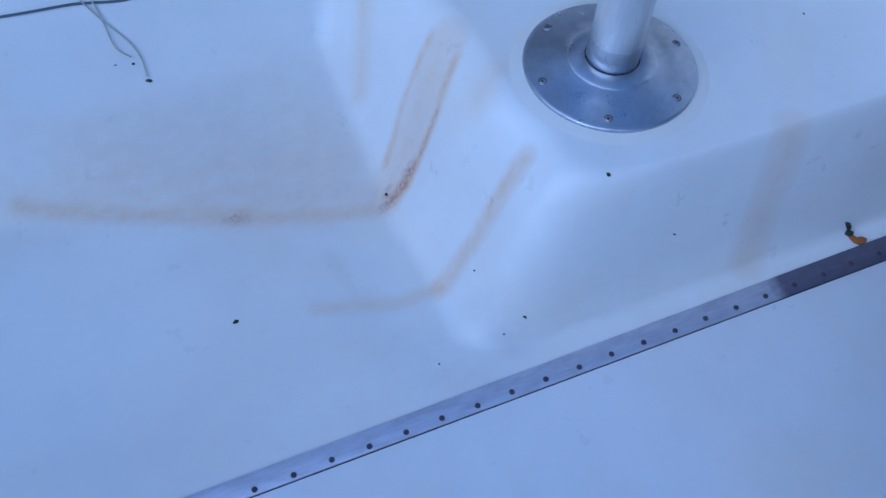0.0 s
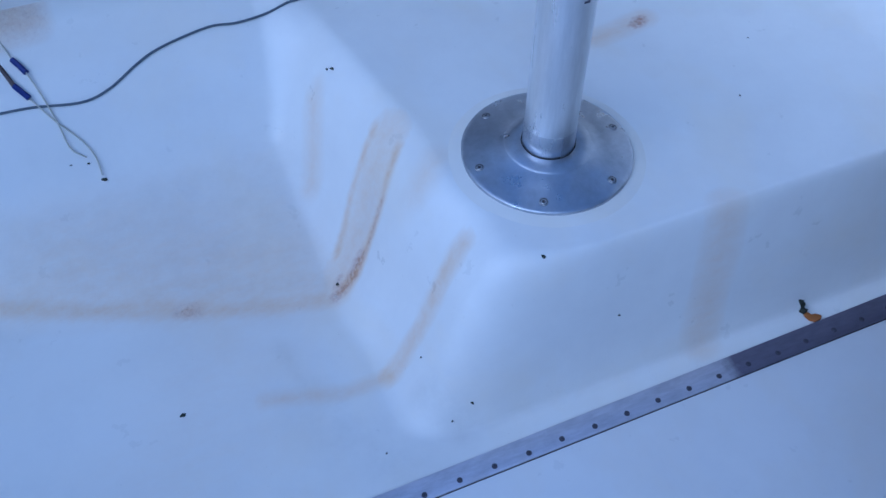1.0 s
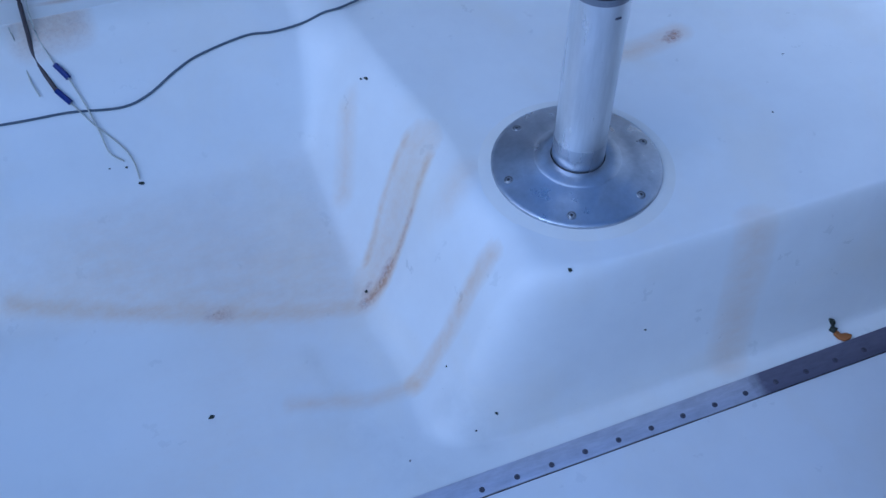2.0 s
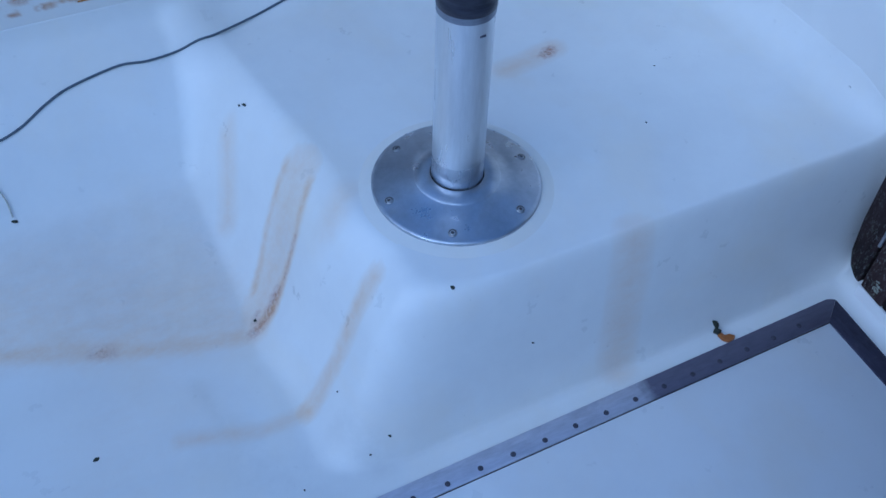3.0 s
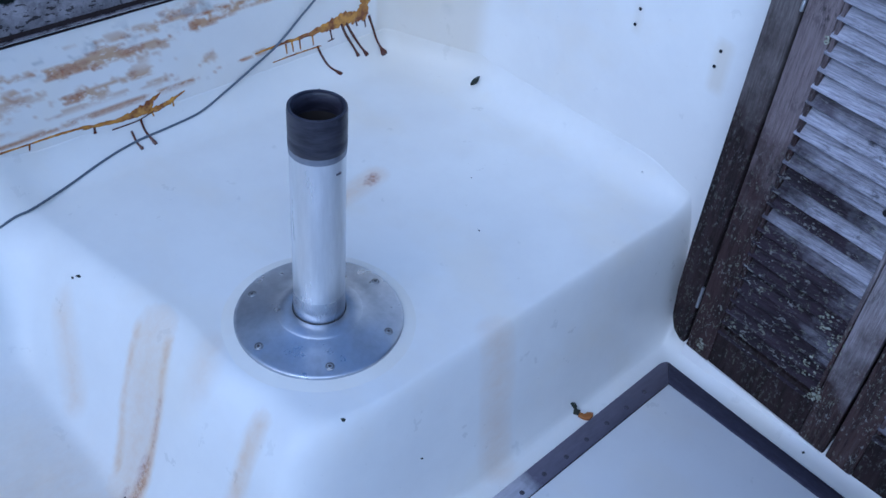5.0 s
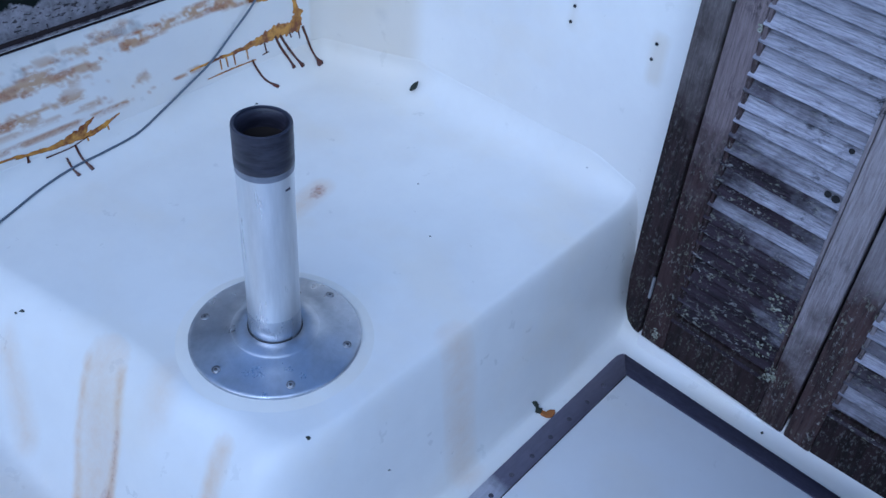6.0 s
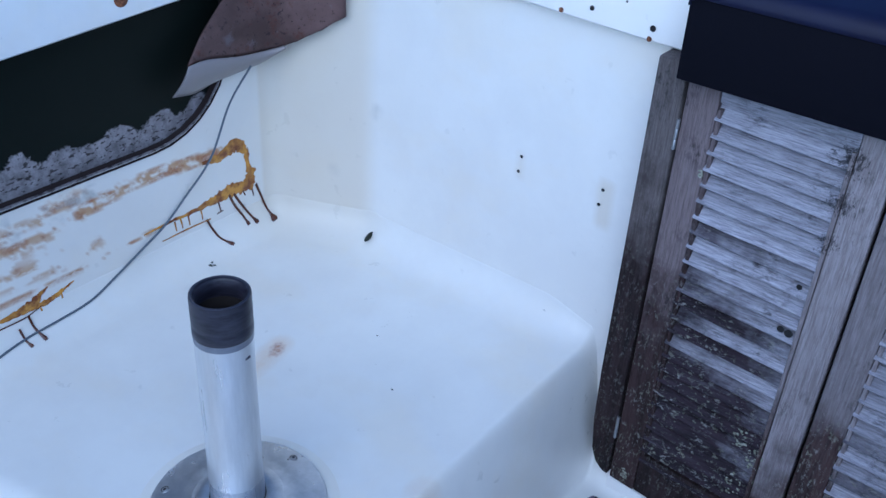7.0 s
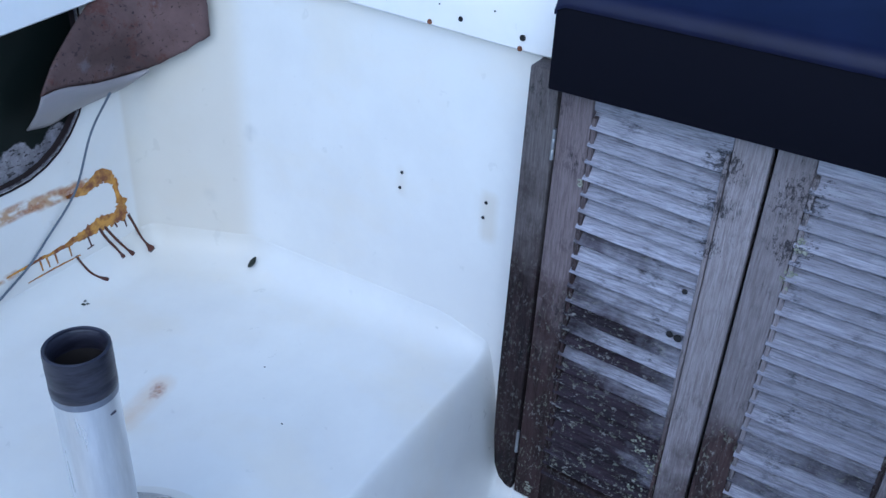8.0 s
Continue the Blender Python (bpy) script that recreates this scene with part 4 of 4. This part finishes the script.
def ribbon(points, widths, material):
    """A ragged smear of glue along a line, domed in the middle and thin at its edges."""
    line = smooth_line([(x, 0, z) for x, z in points], 12)
    n = len(line) - 1
    w = np.interp(np.linspace(0, 1, n + 1), np.linspace(0, 1, len(widths)), widths)
    bm = bmesh.new()
    rows = []
    for i, p in enumerate(line):
        d = (line[min(i + 1, n)] - line[max(i - 1, 0)]).normalized()
        side = Vector((-d.z, 0, d.x))
        up = float(w[i]) * (1 + 0.7 * noise.noise((p.x * 150, 1.0, p.z * 150)))
        dn = float(w[i]) * (1 + 0.7 * noise.noise((p.x * 150, 9.0, p.z * 150)))
        row = []
        for off, lift in ((max(up, 0.0003), 0.0), (up * 0.55, 0.0009), (0, 0.0013), (-dn * 0.55, 0.0011), (-max(dn, 0.0003), 0.0)):
            q = p + side * off
            row.append(bm.verts.new((q.x, SIDE_Y - 0.0003 - lift, q.z)))
        rows.append(row)
    for a, b in zip(rows, rows[1:]):
        for j in range(4):
            bm.faces.new((a[j], b[j], b[j + 1], a[j + 1]))
    under(part("smear", bm, material), glue)


ribbon([(0.358, 0.169), (0.403, 0.17), (0.433, 0.179), (0.451, 0.159)], [0.003, 0.009, 0.014, 0.007], RESIN)
ribbon([(0.453, 0.165), (0.455, 0.139), (0.46, 0.115), (0.454, 0.095)], [0.006, 0.0045, 0.010, 0.014], RESIN)
ribbon([(0.231, 0.088), (0.293, 0.09), (0.34, 0.09), (0.384, 0.094), (0.422, 0.098), (0.465, 0.09)], [0.001, 0.003, 0.004, 0.009, 0.013, 0.008], RESIN)
ribbon([(0.264, 0.061), (0.313, 0.062), (0.365, 0.061)], [0.0006, 0.0014, 0.001], RESIN)
ribbon([(-0.073, 0.061), (-0.019, 0.055), (0.012, 0.056), (0.036, 0.064), (0.057, 0.077)], [0.002, 0.004, 0.007, 0.007, 0.0008], RESIN)
ribbon([(0.011, 0.053), (0.048, 0.051), (0.073, 0.057), (0.099, 0.066)], [0.003, 0.005, 0.004, 0.0006], RESIN)
run([(-0.030, 0.0440), (0.009, 0.0440), (0.030, 0.0475), (0.052, 0.0520)], 0.0013, 0.0009, RESIN_DARK)
ribbon([(-0.36, 0.069), (-0.208, 0.0675), (-0.150, 0.0665), (-0.10, 0.0655), (-0.06, 0.062)], [0.0010, 0.0018, 0.0012, 0.0022, 0.002], RESIN)
run([(-0.054, 0.0599), (-0.055, 0.0539), (-0.0561, 0.0472)], 0.0022, 0.0017, RESIN_DARK, 0.0014)
run([(-0.035, 0.0609), (-0.034, 0.0569), (-0.033, 0.0529)], 0.0018, 0.0014, RESIN, 0)
run([(-0.152, 0.066), (-0.153, 0.0609), (-0.154, 0.0559)], 0.0016, 0.0012, RESIN, 0)
run([(0.471, 0.088), (0.4811, 0.0609), (0.4867, 0.0347), (0.4899, 0.0152)], 0.003, 0.0016, RESIN_DARK, 0.0068)
run([(0.409, 0.091), (0.419, 0.067), (0.4336, 0.0392), (0.4383, 0.0231)], 0.0028, 0.0018, RESIN_DARK, 0.0024)
run([(0.418, 0.092), (0.432, 0.066), (0.4473, 0.0384), (0.4572, 0.0202)], 0.0028, 0.0018, RESIN_DARK, 0.003)
run([(0.438, 0.092), (0.442, 0.083), (0.445, 0.075)], 0.002, 0.0014, RESIN_DARK, 0)
run([(0.461, 0.083), (0.463, 0.074), (0.464, 0.067)], 0.0018, 0.0012, RESIN_DARK, 0)
run([(0.385, 0.086), (0.387, 0.076), (0.389, 0.066)], 0.0018, 0.0014, RESIN_DARK, 0)
run([(0.38, 0.064), (0.386, 0.065), (0.394, 0.066)], 0.0013, 0.0013, RESIN_DARK, 0)
run([(0.292, 0.087), (0.293, 0.078), (0.294, 0.068)], 0.0018, 0.0013, RESIN, 0)
run([(0.304, 0.087), (0.306, 0.077), (0.307, 0.068)], 0.0018, 0.0013, RESIN, 0)
run([(0.32, 0.087), (0.321, 0.077), (0.322, 0.067)], 0.0018, 0.0013, RESIN, 0)
run([(0.346, 0.089), (0.348, 0.079), (0.349, 0.067)], 0.0018, 0.0013, RESIN, 0)
run([(0.357, 0.063), (0.3648, 0.0422), (0.3731, 0.0239), (0.389, 0.01)], 0.0022, 0.0017, RESIN_DARK, 0.0028)
run([(0.0175, 0.0439), (0.019, 0.0258), (0.0249, 0.01)], 0.002, 0.0018, RESIN_DARK, 0.0016)
run([(-0.0021, 0.0337), (-0.0012, 0.0184), (0.0021, 0.01)], 0.0018, 0.0018, RESIN_DARK, 0.0016)
run([(0.0381, 0.0599), (0.0391, 0.0509), (0.0393, 0.0432)], 0.0018, 0.0014, RESIN, 0)
run([(0.0751, 0.0569), (0.0761, 0.0519), (0.0757, 0.0464)], 0.0016, 0.0013, RESIN, 0)

# ---- wires ----
def on_liner(x, y, lift):
    return (x, y, float(liner_height(np.array([x]), np.array([min(y, 0.478)]))[0]) + lift)


def cable(name, points, r, material, label, group=""):
    ob = part(name, tube_bm(smooth_line(points, 12), r, 8), material)
    tagged(ob, label, "wire", group)
    return ob


cable("grey_wire", [(-0.95, 0.3851, -0.0341), (-0.8, 0.3861, -0.0331), (-0.667, 0.3811, -0.0383), (-0.6, 0.3791, -0.0405), (-0.532, 0.3731, -0.0475), (-0.49, 0.3791, -0.0405), (-0.445, 0.3961, -0.0237), (-0.406, 0.4081, -0.0143), (-0.336, 0.4191, -0.0075),
                   (-0.295, 0.4161, -0.0092), (-0.2505, 0.4158, -0.0053), (-0.2162, 0.4141, 0.0063), (-0.1883, 0.4141, 0.0091), (-0.1233, 0.439, 0.0057), (-0.0556, 0.4553, 0.0141), (0.0008, 0.4624, 0.02), (0.0573, 0.4644, 0.0222), (0.1156, 0.4678, 0.0263), (0.1707, 0.4764, 0.0414), (0.225, 0.477, 0.067), (0.27, 0.477, 0.09), (0.314, 0.4765, 0.124), (0.37, 0.47, 0.18), (0.396, 0.445, 0.275), (0.402, 0.395, 0.352)],
      0.0018, WIRE_GREY, "thin grey wire sagging along the wall from the torn lining")
lead = empty("spliced_lead", (-0.60, 0.40, -0.02))
tagged(lead, "frayed cable end with pale wires and blue crimp splices", "cable")


def strand(name, points, r, material, label=""):
    return under(part(name, tube_bm(smooth_line(points, 8), r, 8), material, label=label), lead)


strand("sheath", [(-0.616, 0.474, 0.125), (-0.620, 0.474, 0.083), (-0.625, 0.472, 0.036), (-0.626, 0.452, 0.006), (-0.609, 0.402, -0.016)], 0.0032, WIRE_BROWN, "brown cable sheath")
strand("crimp", [(-0.609, 0.402, -0.016), (-0.602, 0.394, -0.023), (-0.595, 0.386, -0.030)], 0.0042, CRIMP, "blue crimp splice")
strand("wire", [(-0.607, 0.474, 0.10), (-0.613, 0.473, 0.072), (-0.614, 0.470, 0.026), (-0.602, 0.435, 0.002)], 0.00105, WIRE_PALE)
strand("crimp", [(-0.602, 0.435, 0.002), (-0.595, 0.424, -0.003), (-0.589, 0.413, -0.008)], 0.0042, CRIMP, "blue crimp splice")
strand("wire", [(-0.589, 0.413, -0.008), (-0.578, 0.384, -0.032), (-0.570, 0.358, -0.063), (-0.565, 0.338, -0.093), (-0.549, 0.330, -0.109)], 0.00105, WIRE_PALE)
strand("wire", [(-0.595, 0.386, -0.030), (-0.575, 0.364, -0.056), (-0.547, 0.342, -0.089), (-0.537, 0.328, -0.111), (-0.536, 0.312, -0.133)], 0.00105, WIRE_PALE)
strand("wire", [(-0.646, 0.474, 0.05), (-0.644, 0.468, 0.016), (-0.641, 0.441, 0.001), (-0.638, 0.418, -0.007), (-0.632, 0.400, -0.018)], 0.00105, WIRE_PALE)

# ---- small things ----
def hole(name, at, r, axis, label):
    """A dark drilled hole: a shallow dish with a thin raised lip."""
    ob = part(name, lathe_bm([(r * 1.25, 0.0), (r * 1.15, 0.0006), (r, 0.0004), (r * 0.9, -0.0005), (0, -0.0006)], 12), DARK)
    ob.location = at
    ob.rotation_euler = {"x": (0, -math.pi / 2, 0), "z": (0, 0, 0), "y": (math.pi / 2, 0, 0)}[axis]
    return tagged(ob, label, "screw hole", "screw holes", "structure")


for y, z in ((0.004, 0.268), (0.007, 0.242), (-0.138, 0.264), (-0.135, 0.239)):
    hole("screw_hole", (WALL_X - 0.0008, y, z), 0.0022, "x", "small dark screw hole in the white wall")
hole("screw_hole", (0.5736, -0.0747, 0.0243), 0.0016, "x", "small dark screw hole in the white wall")
for y, z, r in ((-0.092, 0.525, 0.0028), (-0.181, 0.520, 0.0034), (0.022, 0.530, 0.0026), (-0.140, 0.545, 0.0011), (-0.06, 0.538, 0.0010)):
    hole("screw_hole", (0.5622, y, z), r, "x", "empty screw hole in the white rim")


def rusty_bolt(at, axis, r):
    """A bolt head sunk in a collar of rust."""
    b = empty("rusty_bolt", at)
    tagged(b, "rusted bolt head in the white rim", "bolt", "rusted bolts")
    m = part("rust_collar", lathe_bm([(r * 1.9, -0.0005), (r * 1.7, 0.0006), (r * 1.1, 0.0010), (r, 0.0008), (0, 0.0008)], 18), RUST_METAL, b, "orange rust collar")
    h = part("head", lathe_bm([(r, 0.0005), (r, 0.0028), (r * 0.85, 0.0036), (r * 0.4, 0.0036), (r * 0.35, 0.0016), (0, 0.0016)], 6), RUST_METAL, b)
    b.rotation_euler = {"x": (0, -math.pi / 2, 0), "y": (math.pi / 2, 0, 0)}[axis]
    return b


def rust_metal():
    m = mat("rust_metal", (0.22, 0.09, 0.04), 0.8)
    n = Nodes(m)
    f = n.ramp(n.noise(300, n.coords(), 5), (0.35, 0.0), (0.65, 1.0))
    n.link(n.mix(f, (0.30, 0.11, 0.04), (0.07, 0.03, 0.02)), n.b.inputs["Base Color"])
    return m


RUST_METAL = rust_metal()
rusty_bolt((0.232, 0.4575, 0.479), "y", 0.0062)
rusty_bolt((0.5625, -0.046, 0.5115), "x", 0.0019)
rusty_bolt((0.499, 0.4475, 0.5085), "y", 0.0042)
rusty_bolt((0.5625, -0.178, 0.5055), "x", 0.0019)

# ---- chrome catch on the rim ----
CHROME = mat("chrome", (0.50, 0.51, 0.54), 0.22, 1.0)
catch = empty("rim_catch", (0.330, 0.458, 0.560))
tagged(catch, "chrome catch with a round knob on the white rim", "catch")
under(part("plate", box_bm(0.290, 0.330, 0.4490, 0.4590, 0.5405, 0.5830, 0.004), CHROME), catch)
under(part("stem", box_bm(0.330, 0.352, 0.4520, 0.4590, 0.5480, 0.5580, 0.002), CHROME), catch)
knob = under(part("knob", lathe_bm([(0, 0.024), (0.0115, 0.0235), (0.0150, 0.0215), (0.0155, 0.0190), (0.0150, 0.006), (0.010, 0.0035), (0.009, -0.0005), (0, -0.0005)], 28), CHROME), catch)
knob.location = (0.353, 0.458, 0.5450)
knob.rotation_euler = (math.pi / 2, 0, 0)


def crumb(name, at, size, material, label, seed, axis="z"):
    """A small irregular crumb of dirt lying on a surface."""
    bm = bmesh.new()
    bmesh.ops.create_icosphere(bm, subdivisions=2, radius=size)
    for v in bm.verts:
        d = 1 + 0.7 * noise.noise(v.co / size * 1.3 + Vector((seed, seed * 2.7, 0)))
        v.co = Vector((v.co.x * d * 1.4, v.co.y * d, v.co.z * d * 0.45))
    ob = part(name, bm, material)
    ob.location = at
    ob.rotation_euler = {"z": (0, 0, seed * 1.7), "x": (0, -math.pi / 2 + 0.3, 0), "y": (1.4, 0, 0)}[axis]
    return tagged(ob, label, "debris", "crumbs of dirt")


k = 0
for x, y, r in ((-0.079, -0.148, 0.0022), (-0.523, -0.052, 0.0028), (-0.181, -0.192, 0.0020), (-0.220, -0.117, 0.0013), (0.020, -0.186, 0.0014), (-0.275, 0.062, 0.0022), (-0.194, 0.279, 0.0026),
                (-0.200, 0.287, 0.0020), (-0.536, 0.310, 0.0032), (-0.549, 0.327, 0.0018), (-0.572, 0.329, 0.0013), (0.289, 0.000, 0.0012), (0.528, -0.485, 0.0020), (0.3241, 0.4374, 0.0026), (0.3307, 0.4413, 0.0020),
                (0.3299, 0.4344, 0.0018), (-0.209, -0.196, 0.0013), (0.37, 0.10, 0.0010), (-0.30, -0.20, 0.0012)):
    k += 1
    crumb("dirt_crumb", on_liner(x, y, 0.0006), r, LEAF, "dark crumb of dirt on white gelcoat", k)


def leaf():
    """A small curled dry leaf."""
    bm = bmesh.new()
    n, m = 10, 4
    rows = []
    for i in range(n + 1):
        u = i / n
        w = 0.0050 * math.sin(math.pi * min(1.0, 0.06 + u * 0.94)) ** 0.8
        rows.append([bm.verts.new(((u - 0.5) * 0.022, w * (j / m * 2 - 1), 0.002 + 0.004 * (j / m * 2 - 1) ** 2 + 0.003 * (u - 0.5) ** 2 * 4)) for j in range(m + 1)])
    for a, b in zip(rows, rows[1:]):
        for j in range(m):
            bm.faces.new((a[j], a[j + 1], b[j + 1], b[j]))
    return bm


dry = part("dry_leaf", leaf(), LEAF)
dry.modifiers.new("thickness", "SOLIDIFY").thickness = 0.0006
dry.matrix_world = Matrix.Translation((0.5608, 0.2870, 0.0163)) @ look((0, 0, 0), (1, 0.4, -0.8)) @ pose(0, 0, 0, 0, 0, 62)
tagged(dry, "small dark dry leaf lying in the seat corner", "leaf")

scrap = empty("torn_tape_scrap", (0.322, -0.225, FLOOR_Z))
tagged(scrap, "scrap of orange and black tape at the metal strip", "scrap")


def scrap_piece(name, outline, lift, material):
    bm = prism_bm([(0.322 + a, -0.225 + b) for a, b in outline], "z", FLOOR_Z + 0.0003, FLOOR_Z + lift, 0.0004)
    return under(part(name, bm, material), scrap)


scrap_piece("orange_end", [(-0.008, 0.002), (-0.001, 0.004), (0.001, -0.002), (0.008, -0.003), (0.014, -0.009), (0.010, -0.013), (0.000, -0.014), (-0.006, -0.008)], 0.0045, ORANGE)
scrap_piece("black_end", [(-0.006, 0.003), (-0.010, 0.010), (-0.004, 0.014), (0.001, 0.021), (0.004, 0.020), (0.001, 0.013), (-0.004, 0.009), (-0.001, 0.004)], 0.0095, LEAF)
scrap_piece("black_tip", [(-0.004, 0.014), (-0.009, 0.020), (-0.007, 0.021), (-0.001, 0.016)], 0.0160, LEAF)
for y, z, r in ((-0.449, 0.188, 0.0046), (-0.438, 0.190, 0.0040), (-0.445, 0.259, 0.0032)):
    hole("slat_hole", (DOOR_X + 0.0015, y, z), r, "x", "dark bored hole in a louvre")


def lichen(at, size, count, seed, label):
    """A crust of many small lobes on the face of a door."""
    rnd = random.Random(seed)
    bm = bmesh.new()
    for _ in range(count):
        a, d = rnd.uniform(0, 2 * math.pi), size * math.sqrt(rnd.random())
        r = rnd.uniform(0.0010, 0.0026)
        m = Matrix.Translation((at[0], at[1] + d * math.cos(a) * 0.8, at[2] + d * math.sin(a) * 1.2)) @ Matrix.Diagonal((0.5, rnd.uniform(0.7, 1.5), rnd.uniform(0.6, 1.2), 1.0))
        made = bmesh.ops.create_icosphere(bm, subdivisions=1, radius=r, matrix=m)
        for v in made["verts"]:
            v.co += Vector((rnd.uniform(-1, 1), rnd.uniform(-1, 1), rnd.uniform(-1, 1))) * r * 0.3
    ob = part("lichen", bm, LICHEN)
    return tagged(ob, label, "lichen", "lichen on the doors", "stuff")


def lichen_mat():
    m = mat("lichen", (0.30, 0.31, 0.20), 0.95)
    n = Nodes(m)
    isle = n.add("ShaderNodeNewGeometry").outputs["Random Per Island"]
    n.link(n.mix(isle, (0.16, 0.17, 0.11), (0.38, 0.38, 0.32)), n.b.inputs["Base Color"])
    return m


LICHEN = lichen_mat()
for k, (y, z, size, count) in enumerate(((-0.2735, -0.178, 0.010, 22), (-0.4600, -0.130, 0.013, 34), (-0.4550, -0.030, 0.016, 26), (-0.4300, -0.004, 0.014, 22), (-0.2880, 0.361, 0.006, 7),
                                         (-0.5640, 0.368, 0.010, 24), (-0.5580, 0.322, 0.012, 20), (-0.4350, -0.090, 0.018, 26))):
    lichen((DOOR_X - 0.0004, y, z), size, count, 40 + k, "pale green-grey crust of lichen on the weathered teak")
